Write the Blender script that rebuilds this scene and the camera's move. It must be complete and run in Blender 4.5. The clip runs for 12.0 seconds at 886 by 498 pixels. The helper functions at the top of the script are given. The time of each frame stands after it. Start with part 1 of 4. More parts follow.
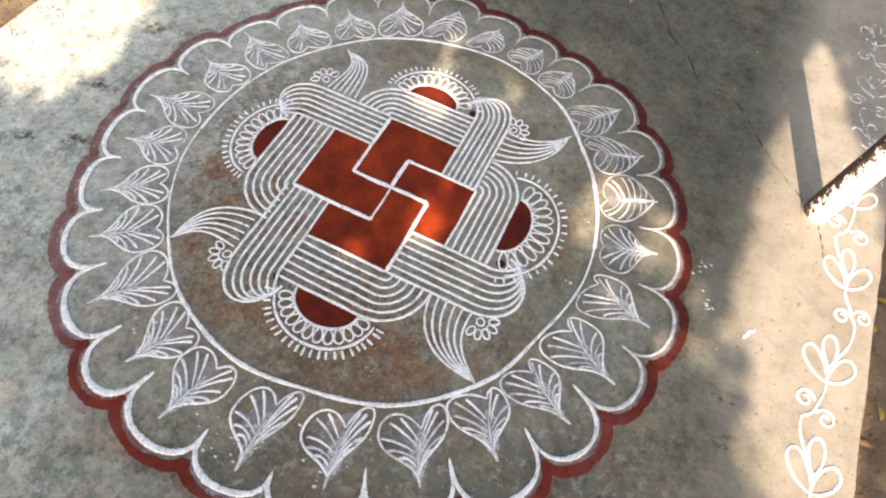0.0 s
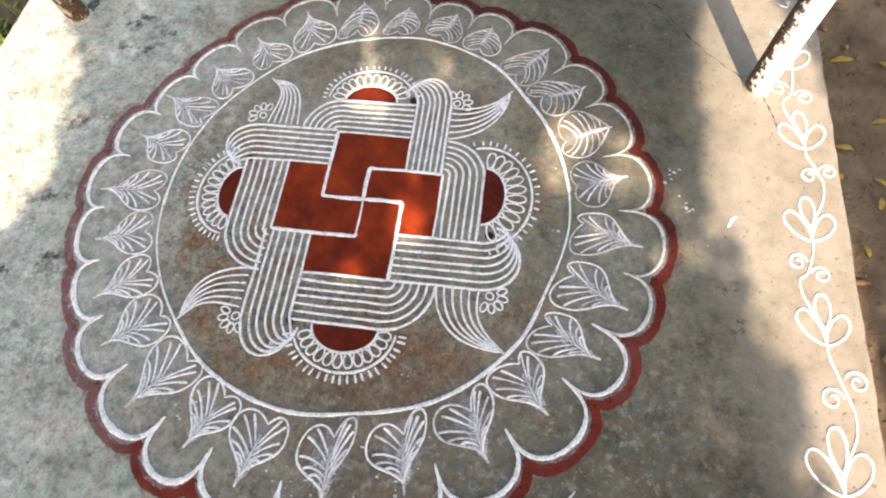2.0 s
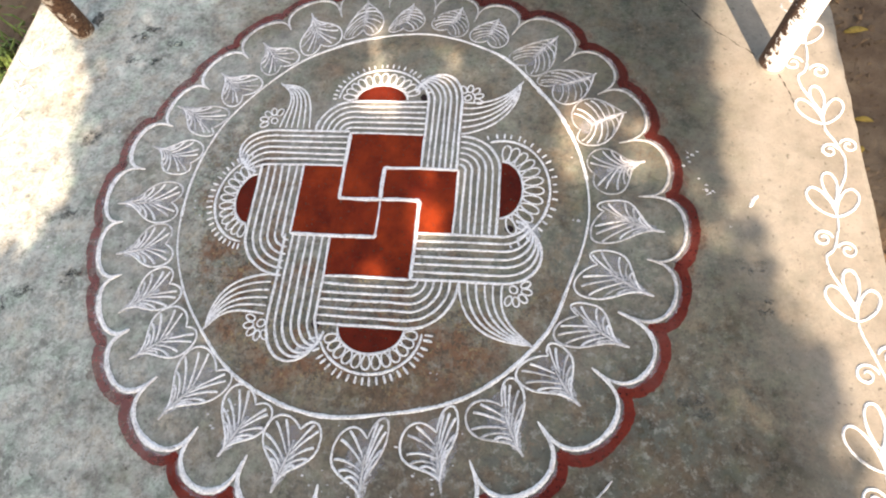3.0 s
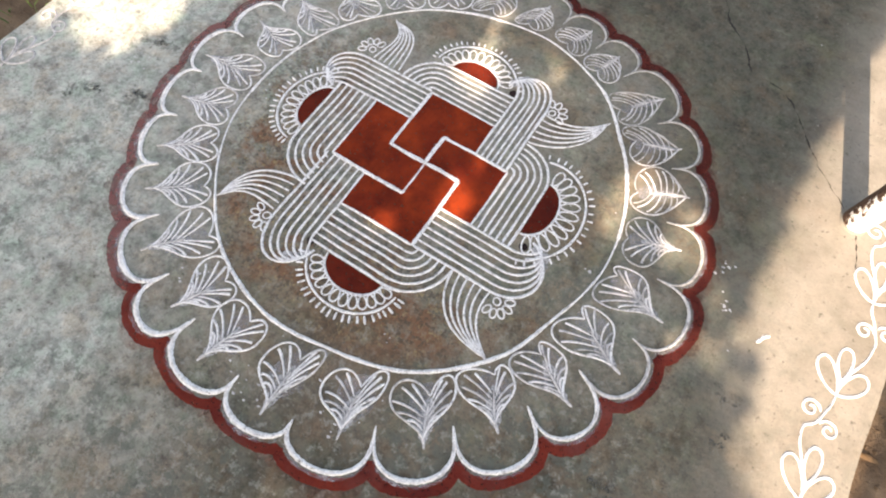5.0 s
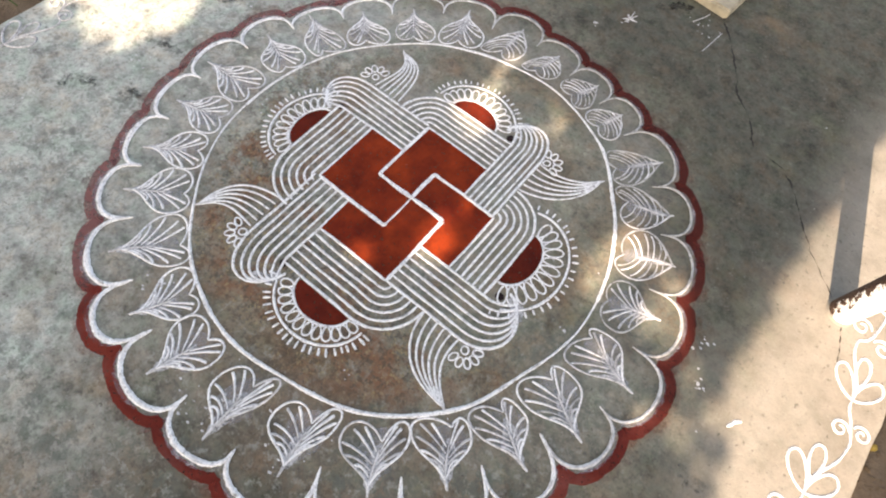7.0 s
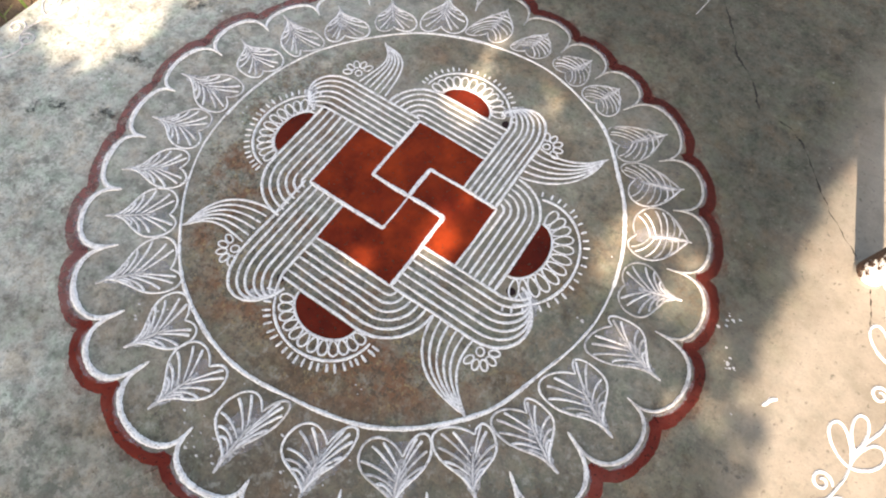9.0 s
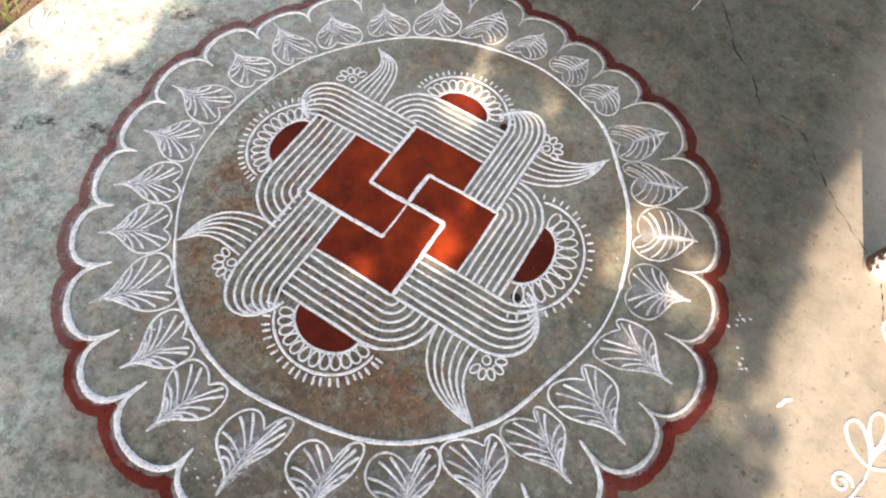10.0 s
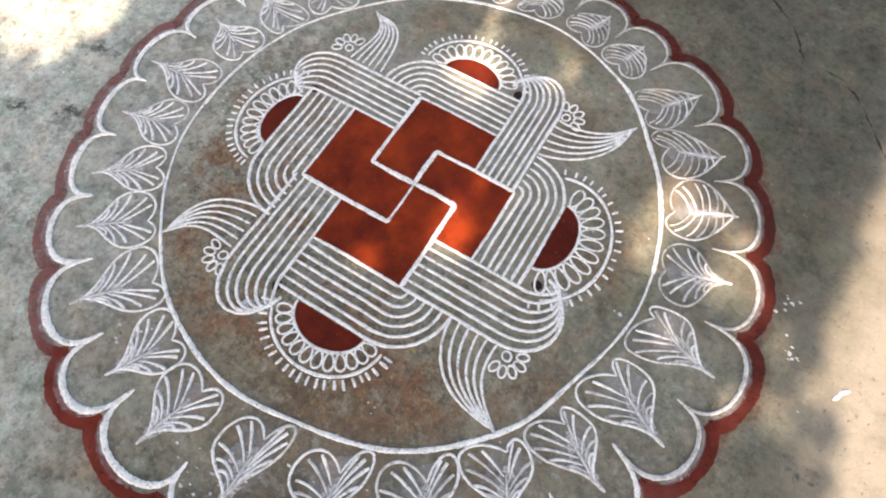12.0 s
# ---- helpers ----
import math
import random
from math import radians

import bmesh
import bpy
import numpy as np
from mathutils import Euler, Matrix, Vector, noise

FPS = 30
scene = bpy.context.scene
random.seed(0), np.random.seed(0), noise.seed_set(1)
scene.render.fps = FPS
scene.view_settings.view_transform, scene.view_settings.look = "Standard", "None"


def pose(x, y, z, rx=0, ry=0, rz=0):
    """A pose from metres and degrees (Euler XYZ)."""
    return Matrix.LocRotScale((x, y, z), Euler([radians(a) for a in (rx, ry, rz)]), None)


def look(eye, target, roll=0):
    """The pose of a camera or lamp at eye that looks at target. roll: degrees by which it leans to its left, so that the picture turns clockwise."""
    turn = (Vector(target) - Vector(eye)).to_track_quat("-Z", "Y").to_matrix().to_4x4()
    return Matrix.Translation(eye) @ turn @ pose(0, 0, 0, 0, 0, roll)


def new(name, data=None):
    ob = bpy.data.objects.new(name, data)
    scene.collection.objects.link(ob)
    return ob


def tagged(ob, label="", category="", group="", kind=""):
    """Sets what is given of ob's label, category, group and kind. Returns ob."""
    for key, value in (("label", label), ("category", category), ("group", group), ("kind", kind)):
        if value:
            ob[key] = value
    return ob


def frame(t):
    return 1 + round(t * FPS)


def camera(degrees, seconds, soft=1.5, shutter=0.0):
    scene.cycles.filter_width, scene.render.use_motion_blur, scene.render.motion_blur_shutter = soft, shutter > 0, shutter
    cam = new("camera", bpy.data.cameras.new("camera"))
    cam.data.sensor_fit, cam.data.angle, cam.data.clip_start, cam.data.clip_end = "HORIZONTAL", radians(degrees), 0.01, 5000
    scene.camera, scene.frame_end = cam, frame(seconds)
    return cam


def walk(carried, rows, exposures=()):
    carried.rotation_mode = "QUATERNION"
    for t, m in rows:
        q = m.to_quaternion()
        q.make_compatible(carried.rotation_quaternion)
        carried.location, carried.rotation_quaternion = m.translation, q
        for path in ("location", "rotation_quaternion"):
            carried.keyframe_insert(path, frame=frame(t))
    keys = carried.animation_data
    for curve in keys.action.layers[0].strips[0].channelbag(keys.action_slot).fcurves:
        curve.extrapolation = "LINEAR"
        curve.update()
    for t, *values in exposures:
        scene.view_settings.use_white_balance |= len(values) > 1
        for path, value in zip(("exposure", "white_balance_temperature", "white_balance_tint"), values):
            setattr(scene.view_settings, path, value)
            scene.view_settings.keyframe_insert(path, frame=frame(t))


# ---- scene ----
cam = camera(77.4, 12.0, soft=2.0)
PATH = [
    (0, (0.549, -0.911, 1.571), (0.224, -0.032, -0.196), 6.6),
    (0.5, (0.522, -0.89, 1.603), (0.22, -0.046, -0.185), 3.2),
    (1, (0.52, -0.873, 1.648), (0.247, -0.06, -0.158), -0.6),
    (1.5, (0.518, -0.867, 1.659), (0.28, -0.071, -0.161), -4.2),
    (2, (0.503, -0.856, 1.67), (0.281, -0.087, -0.163), -9.0),
    (2.5, (0.472, -0.851, 1.677), (0.253, -0.107, -0.166), -13.0),
    (3, (0.456, -0.851, 1.672), (0.212, -0.105, -0.168), -14.0),
    (4.8, (0.597, -0.849, 1.662), (0.195, -0.181, -0.181), -1.1),
    (5, (0.594, -0.85, 1.667), (0.192, -0.178, -0.174), 2.0),
    (5.5, (0.621, -0.823, 1.652), (0.181, -0.14, -0.176), 6.3),
    (6, (0.617, -0.787, 1.641), (0.174, -0.079, -0.176), 9.5),
    (6.5, (0.619, -0.757, 1.644), (0.172, -0.035, -0.167), 9.4),
    (7, (0.611, -0.749, 1.648), (0.165, -0.015, -0.159), 8.7),
    (9, (0.567, -0.712, 1.574), (0.141, 0.004, -0.244), 3.8),
    (9.5, (0.551, -0.703, 1.555), (0.12, 0.025, -0.257), 3.0),
    (10, (0.543, -0.7, 1.543), (0.118, 0.034, -0.269), 2.6),
    (10.5, (0.541, -0.676, 1.507), (0.123, 0.045, -0.311), 1.7),
    (11, (0.519, -0.649, 1.471), (0.113, 0.044, -0.361), 1.1),
    (11.5, (0.499, -0.635, 1.435), (0.092, 0.033, -0.405), 0.0),
    (12, (0.488, -0.622, 1.408), (0.08, 0.022, -0.441), -1.1),
]
walk(cam, [(t, look(eye, target, roll)) for t, eye, target, roll in PATH], exposures=[(0.0, 1.53, 8850, 12), (12.0, 1.53, 8850, 12)])


# ---- world, sun, exposure ----
SUN_FROM = Vector((0.26, -0.965, 0.0)).normalized()
SUN_ELEV = radians(44)
SUN_DIR = Vector((SUN_FROM.x * math.cos(SUN_ELEV), SUN_FROM.y * math.cos(SUN_ELEV), math.sin(SUN_ELEV)))

world = bpy.data.worlds.new("sky")
scene.world = world
world.use_nodes = True
wn = world.node_tree
sky = wn.nodes.new("ShaderNodeTexSky")
sky.sky_type = "NISHITA"
sky.sun_disc = False
sky.sun_elevation = SUN_ELEV
sky.sun_rotation = math.atan2(SUN_FROM.x, SUN_FROM.y)
sky.dust_density = 2.5
wn.nodes["Background"].inputs["Strength"].default_value = 0.15
wn.links.new(sky.outputs[0], wn.nodes["Background"].inputs["Color"])

sun_data = bpy.data.lights.new("sun", "SUN")
sun_data.energy = 3.7
sun_data.angle = radians(0.45)
sun_data.color = (1.0, 0.90, 0.865)
sun = new("sun", sun_data)
sun.matrix_world = look(SUN_DIR * 40, (0, 0, 0))


# ---- materials ----
def material(name, rough=0.8):
    m = bpy.data.materials.new(name)
    m.use_nodes = True
    nt = m.node_tree
    b = nt.nodes["Principled BSDF"]
    b.inputs["Roughness"].default_value = rough
    b.inputs["Specular IOR Level"].default_value = 0.25
    return m, nt, b


def place(nt):
    return nt.nodes.new("ShaderNodeNewGeometry").outputs["Position"]


def grain(nt, scale, detail=4.0, rough=0.55, stretch=None, shift=0.0):
    n = nt.nodes.new("ShaderNodeTexNoise")
    n.inputs["Scale"].default_value = scale
    n.inputs["Detail"].default_value = detail
    n.inputs["Roughness"].default_value = rough
    mp = nt.nodes.new("ShaderNodeMapping")
    mp.inputs["Location"].default_value = (shift, shift * 0.7, shift * 0.3)
    if stretch:
        mp.inputs["Scale"].default_value = stretch
    nt.links.new(place(nt), mp.inputs["Vector"])
    nt.links.new(mp.outputs[0], n.inputs["Vector"])
    return n.outputs["Fac"]


def ramp(nt, fac, *stops):
    r = nt.nodes.new("ShaderNodeValToRGB")
    el = r.color_ramp.elements
    while len(el) < len(stops):
        el.new(0.5)
    for e, (p, c) in zip(el, stops):
        e.position = p
        e.color = (*c, 1) if isinstance(c, tuple) else (c, c, c, 1)
    nt.links.new(fac, r.inputs["Fac"])
    return r.outputs["Color"]


def mix(nt, fac, a, b, how="MIX"):
    n = nt.nodes.new("ShaderNodeMix")
    n.data_type, n.blend_type = "RGBA", how
    for i, v in ((0, fac), (6, a), (7, b)):
        socket = n.inputs[i]
        if isinstance(v, (int, float)):
            socket.default_value = v if i == 0 else (v, v, v, 1)
        elif isinstance(v, tuple):
            socket.default_value = (*v, 1)
        else:
            nt.links.new(v, socket)
    return n.outputs[2]


def calc(nt, op, a, b=0.0):
    n = nt.nodes.new("ShaderNodeMath")
    n.operation = op
    for socket, v in zip(n.inputs, (a, b)):
        if isinstance(v, (int, float)):
            socket.default_value = v
        else:
            nt.links.new(v, socket)
    return n.outputs[0]


def relief(nt, b, height, strength=0.3, distance=0.002):
    n = nt.nodes.new("ShaderNodeBump")
    n.inputs["Strength"].default_value = strength
    n.inputs["Distance"].default_value = distance
    nt.links.new(height, n.inputs["Height"])
    nt.links.new(n.outputs[0], b.inputs["Normal"])


def concrete_material():
    m, nt, b = material("worn_concrete", 0.85)
    sep = nt.nodes.new("ShaderNodeSeparateXYZ")
    nt.links.new(place(nt), sep.inputs[0])
    x, y = sep.outputs[0], sep.outputs[1]
    # three tones of old concrete: plain, paler to the west, darker to the north-east
    base = ramp(nt, grain(nt, 1.6, 4), (0.36, (0.170, 0.142, 0.097)), (0.62, (0.228, 0.212, 0.170)))
    drift = calc(nt, "MULTIPLY", calc(nt, "SUBTRACT", grain(nt, 2.4, 5, 0.6, shift=2.0), 0.5), 1.3)
    west_pale = ramp(nt, calc(nt, "ADD", calc(nt, "ADD", calc(nt, "MULTIPLY", x, -0.68), calc(nt, "MULTIPLY", y, -0.04)), drift), (0.0, 0.0), (0.58, 0.95))
    col = mix(nt, west_pale, base, (0.430, 0.448, 0.418))
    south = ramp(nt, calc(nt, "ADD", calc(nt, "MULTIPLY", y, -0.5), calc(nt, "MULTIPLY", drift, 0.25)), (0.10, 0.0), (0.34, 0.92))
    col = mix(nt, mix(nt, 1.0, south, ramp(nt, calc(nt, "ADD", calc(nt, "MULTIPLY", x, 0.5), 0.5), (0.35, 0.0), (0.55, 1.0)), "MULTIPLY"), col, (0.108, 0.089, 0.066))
    # darker concrete, with the north-east corner's deeper shade put into its colour
    ne_shade = ramp(nt, calc(nt, "ADD", calc(nt, "ADD", calc(nt, "MULTIPLY", x, 0.50), calc(nt, "MULTIPLY", y, 0.62)), calc(nt, "MULTIPLY", drift, 0.9)), (0.20, 0.0), (0.84, 0.92))
    col = mix(nt, ne_shade, col, (0.082, 0.077, 0.060))
    # the round patch that was washed with muddy water before drawing
    r = calc(nt, "SQRT", calc(nt, "ADD", calc(nt, "MULTIPLY", x, x), calc(nt, "MULTIPLY", y, y)))
    r = calc(nt, "ADD", r, calc(nt, "MULTIPLY", calc(nt, "SUBTRACT", grain(nt, 4, 4, shift=4.0), 0.5), 0.2))
    wash = ramp(nt, calc(nt, "MULTIPLY", r, 0.5), (0.33, 0.88), (0.375, 0.36), (0.47, 0.24), (0.55, 0.0))
    wash = mix(nt, 1.0, wash, ramp(nt, calc(nt, "ADD", calc(nt, "MULTIPLY", x, 0.5), 0.5), (0.16, 0.45), (0.46, 1.0)), "MULTIPLY")
    mud = ramp(nt, grain(nt, 3.0, 5, 0.6, shift=21.0), (0.37, (0.19, 0.12, 0.072)), (0.455, (0.20, 0.170, 0.122)), (0.54, (0.225, 0.215, 0.172)), (0.66, (0.31, 0.282, 0.22)))
    col = mix(nt, wash, col, mud)
    # brown silt that settled in the southern half of the washed round
    silt = ramp(nt, calc(nt, "ADD", calc(nt, "MULTIPLY", y, -0.6), calc(nt, "MULTIPLY", drift, 0.7)), (0.12, 0.0), (0.36, 0.8))
    col = mix(nt, mix(nt, 1.0, silt, wash, "MULTIPLY"), col, ramp(nt, grain(nt, 9.0, 6, 0.7, shift=27.0), (0.40, (0.105, 0.080, 0.057)), (0.50, (0.165, 0.110, 0.072)), (0.62, (0.20, 0.165, 0.12))))
    # blotches, two sizes, lighter and darker
    blot = ramp(nt, grain(nt, 7.5, 6, 0.68), (0.34, 0.58), (0.46, 0.95), (0.55, 1.03), (0.68, 1.25))
    col = mix(nt, 1.0, col, blot, "MULTIPLY")
    blot = ramp(nt, grain(nt, 19, 7, 0.8, shift=14.0), (0.38, 0.60), (0.47, 0.97), (0.54, 1.03), (0.64, 1.32))
    col = mix(nt, 0.9, col, blot, "MULTIPLY")
    fine = ramp(nt, grain(nt, 62, 4, 0.7, shift=31.0), (0.36, 0.62), (0.5, 1.0), (0.66, 1.12))
    col = mix(nt, 0.8, col, fine, "MULTIPLY")
    tint = ramp(nt, grain(nt, 11, 5, 0.65, shift=63.0), (0.34, (1.07, 0.965, 0.88)), (0.48, (1.0, 1.0, 1.0)), (0.66, (0.90, 1.03, 0.96)))
    col = mix(nt, 1.0, col, tint, "MULTIPLY")
    # chalk dust rubbed into the floor round the drawing, stronger to the north-west
    nw_share = ramp(nt, calc(nt, "ADD", calc(nt, "MULTIPLY", calc(nt, "SUBTRACT", y, x), 0.35), 0.5), (0.25, 0.35), (0.70, 1.0))
    rubbed = ramp(nt, r, (0.42, 0.46), (0.52, 0.08), (0.70, 0.06), (0.77, 0.26), (0.90, 0.20), (0.99, 0.0))
    rubbed = mix(nt, 1.0, mix(nt, 1.0, rubbed, nw_share, "MULTIPLY"), ramp(nt, grain(nt, 16, 5, 0.7, shift=71.0), (0.32, 0.35), (0.60, 1.0)), "MULTIPLY")
    col = mix(nt, rubbed, col, (0.46, 0.45, 0.43))
    # the eastern strip, smoother and paler: sunlight strengthened in the floor colour
    paled = ramp(nt, calc(nt, "ADD", calc(nt, "ADD", calc(nt, "MULTIPLY", x, 0.5), calc(nt, "MULTIPLY", calc(nt, "MINIMUM", y, 0.0), 0.11)), calc(nt, "MULTIPLY", drift, 0.12)), (0.52, 0.0), (0.64, 0.78))
    # rusty and mossy stains
    col = mix(nt, ramp(nt, grain(nt, 3.4, 6, 0.65, shift=7.3), (0.55, 0.0), (0.72, 0.38)), col, (0.20, 0.115, 0.065))
    col = mix(nt, ramp(nt, grain(nt, 4.3, 6, 0.65, shift=19.0), (0.57, 0.0), (0.75, 0.42)), col, (0.15, 0.155, 0.085))
    col = mix(nt, paled, col, ramp(nt, grain(nt, 5.5, 6, 0.7, shift=143.0), (0.36, (0.235, 0.208, 0.172)), (0.5, (0.30, 0.268, 0.225)), (0.66, (0.345, 0.31, 0.265))))
    # dark grey-green speckle in clusters, thick on the west and south, thin on the eastern strip and at the west edge
    worn = ramp(nt, calc(nt, "ADD", calc(nt, "MULTIPLY", x, 0.5), calc(nt, "MULTIPLY", drift, 0.12)), (0.48, 1.0), (0.60, 0.28))
    west_edge = ramp(nt, calc(nt, "ADD", calc(nt, "MULTIPLY", x, -0.5), calc(nt, "MULTIPLY", drift, 0.12)), (0.52, 1.0), (0.62, 0.15))
    southern = ramp(nt, calc(nt, "ADD", calc(nt, "MULTIPLY", y, -0.35), calc(nt, "ADD", drift, 0.35)), (0.15, 0.35), (0.55, 1.0))
    worn = mix(nt, 1.0, mix(nt, 1.0, worn, west_edge, "MULTIPLY"), southern, "MULTIPLY")
    where = mix(nt, 1.0, ramp(nt, grain(nt, 2.9, 4, 0.6, shift=41.0), (0.38, 0.10), (0.56, 1.0)), worn, "MULTIPLY")
    speckle = ramp(nt, grain(nt, 22, 5, 0.72, shift=52.0), (0.48, 0.0), (0.55, 0.68))
    col = mix(nt, mix(nt, 1.0, where, speckle, "MULTIPLY"), col, (0.100, 0.116, 0.098))
    speckle = ramp(nt, grain(nt, 10, 5, 0.7, shift=83.0), (0.51, 0.0), (0.61, 0.42))
    col = mix(nt, mix(nt, 1.0, where, speckle, "MULTIPLY"), col, (0.130, 0.138, 0.118))
    # bare light grit between the speckles
    grit = ramp(nt, grain(nt, 30, 5, 0.72, shift=97.0), (0.53, 0.0), (0.64, 0.5))
    col = mix(nt, mix(nt, 1.0, grit, mix(nt, 1.0, worn, ramp(nt, ne_shade, (0.0, 1.0), (0.5, 0.1)), "MULTIPLY"), "MULTIPLY"), col, (0.36, 0.362, 0.325))
    # rust-brown and ochre crumbs trapped in the washed round
    inner = ramp(nt, calc(nt, "MULTIPLY", r, 0.5), (0.31, 1.0), (0.38, 0.22), (0.5, 0.0))
    silted = ramp(nt, calc(nt, "ADD", calc(nt, "ADD", calc(nt, "MULTIPLY", y, -0.40), calc(nt, "MULTIPLY", x, -0.22)), 0.5), (0.38, 0.12), (0.64, 1.0))
    inner = mix(nt, 1.0, inner, silted, "MULTIPLY")
    rusty = mix(nt, 1.0, inner, ramp(nt, grain(nt, 6.5, 7, 0.75, shift=109.0), (0.48, 0.0), (0.60, 0.85)), "MULTIPLY")
    col = mix(nt, rusty, col, (0.19, 0.088, 0.046))
    crumbs_of = mix(nt, 1.0, inner, ramp(nt, grain(nt, 58, 5, 0.78, shift=121.0), (0.56, 0.0), (0.64, 0.75)), "MULTIPLY")
    col = mix(nt, crumbs_of, col, (0.36, 0.28, 0.14))
    pitted = mix(nt, 1.0, inner, ramp(nt, grain(nt, 40, 6, 0.8, shift=133.0), (0.51, 0.0), (0.585, 0.78)), "MULTIPLY")
    col = mix(nt, pitted, col, (0.062, 0.052, 0.040))
    # pits and flecks
    col = mix(nt, ramp(nt, grain(nt, 44, 5, 0.72), (0.60, 0.0), (0.66, 0.7)), col, (0.075, 0.07, 0.06))
    col = mix(nt, ramp(nt, grain(nt, 130, 3, 0.7, shift=3.0), (0.60, 0.0), (0.70, 0.5)), col, (0.085, 0.078, 0.065))
    col = mix(nt, ramp(nt, grain(nt, 85, 4, 0.65, shift=11.0), (0.62, 0.0), (0.74, 0.35)), col, (0.36, 0.35, 0.31))
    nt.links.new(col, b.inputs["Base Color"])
    h = calc(nt, "ADD", calc(nt, "MULTIPLY", grain(nt, 44, 6, 0.7), -1.0), calc(nt, "MULTIPLY", grain(nt, 160, 3, 0.7, shift=3.0), 0.5))
    relief(nt, b, h, 0.5, 0.004)
    return m


def powder_material(name, bright, dull, low=0.38, high=0.55, seed=0.0):
    """Dry chalk powder: clumpy, thin in places."""
    m, nt, b = material(name, 0.95)
    tone = ramp(nt, grain(nt, 45, 4, 0.65, shift=seed), (low, dull), (high, bright))
    fleck = ramp(nt, grain(nt, 260, 2, 0.6, shift=seed + 5), (0.3, 0.84), (0.55, 1.0))
    nt.links.new(mix(nt, 1.0, tone, fleck, "MULTIPLY"), b.inputs["Base Color"])
    bare = mix(nt, 1.0, ramp(nt, grain(nt, 210, 4, 0.75, shift=seed + 8), (0.34, 0.12), (0.44, 1.0)), ramp(nt, grain(nt, 38, 4, 0.7, shift=seed + 3), (0.28, 0.35), (0.42, 1.0)), "MULTIPLY")
    nt.links.new(bare, b.inputs["Alpha"])
    relief(nt, b, grain(nt, 320, 3, 0.7, shift=seed), 0.4, 0.002)
    return m


def smear_material(name, colour, low, high, top, scale=22.0, seed=0.0, fine=140.0):
    """A thin film of powder rubbed into the concrete, with the floor showing through."""
    m, nt, b = material(name, 0.95)
    b.inputs["Base Color"].default_value = (*colour, 1)
    a = ramp(nt, grain(nt, scale, 5, 0.65, shift=seed), (low, 0.0), (high, top))
    a = mix(nt, 1.0, a, ramp(nt, grain(nt, fine, 3, 0.7, shift=seed), (0.36, 0.35), (0.55, 1.0)), "MULTIPLY")
    nt.links.new(a, b.inputs["Alpha"])
    return m


def red_material(name, dark, light, fade, seed=0.0, cover=0.93, worn=False):
    m, nt, b = material(name, 0.75)
    b.inputs["Specular IOR Level"].default_value = 0.12
    c = ramp(nt, grain(nt, 7, 5, 0.6, shift=seed), (0.34, dark), (0.64, light))
    c = mix(nt, ramp(nt, grain(nt, 70, 4, 0.7, stretch=(1, 0.35, 1), shift=seed), (0.5, 0.0), (0.75, 0.35)), c, dark)
    c = mix(nt, ramp(nt, grain(nt, 5.0, 5, 0.65, shift=seed + 9), (0.5, 0.0), (0.72, 0.6)), c, fade)
    a = ramp(nt, grain(nt, 90, 4, 0.7, shift=seed + 2), (0.27, 0.45), (0.42, cover))
    if worn:
        # scuffed and dusty on the western side, where people step
        sep = nt.nodes.new("ShaderNodeSeparateXYZ")
        nt.links.new(place(nt), sep.inputs[0])
        west = calc(nt, "ADD", calc(nt, "MULTIPLY", sep.outputs[0], -0.6), calc(nt, "SUBTRACT", grain(nt, 4, 5, 0.65, shift=6), 0.5))
        scuff = ramp(nt, west, (0.22, 0.0), (0.50, 0.85))
        # deeper maroon to the north-east: the corner's shade put into the paint colour
        toward_ne = calc(nt, "ADD", calc(nt, "MULTIPLY", sep.outputs[0], 0.5), calc(nt, "MULTIPLY", sep.outputs[1], 0.62))
        c = mix(nt, ramp(nt, toward_ne, (0.20, 0.0), (0.62, 0.8)), c, (0.062, 0.012, 0.009))
        c = mix(nt, scuff, c, (0.235, 0.105, 0.10))
        a = mix(nt, scuff, a, mix(nt, 1.0, a, ramp(nt, grain(nt, 24, 5, 0.7, shift=33), (0.36, 0.35), (0.56, 0.9)), "MULTIPLY"))
    nt.links.new(c, b.inputs["Base Color"])
    nt.links.new(a, b.inputs["Alpha"])
    relief(nt, b, grain(nt, 120, 4, 0.7), 0.3, 0.002)
    return m


def soil_material():
    m, nt, b = material("damp_soil", 0.95)
    c = ramp(nt, grain(nt, 5, 6, 0.65), (0.33, (0.115, 0.076, 0.050)), (0.52, (0.185, 0.128, 0.084)), (0.7, (0.27, 0.20, 0.135)))
    c = mix(nt, ramp(nt, grain(nt, 60, 4, 0.7, shift=3), (0.54, 0.0), (0.70, 0.35)), c, (0.12, 0.08, 0.05))
    nt.links.new(c, b.inputs["Base Color"])
    relief(nt, b, grain(nt, 40, 6, 0.7), 1.0, 0.02)
    return m


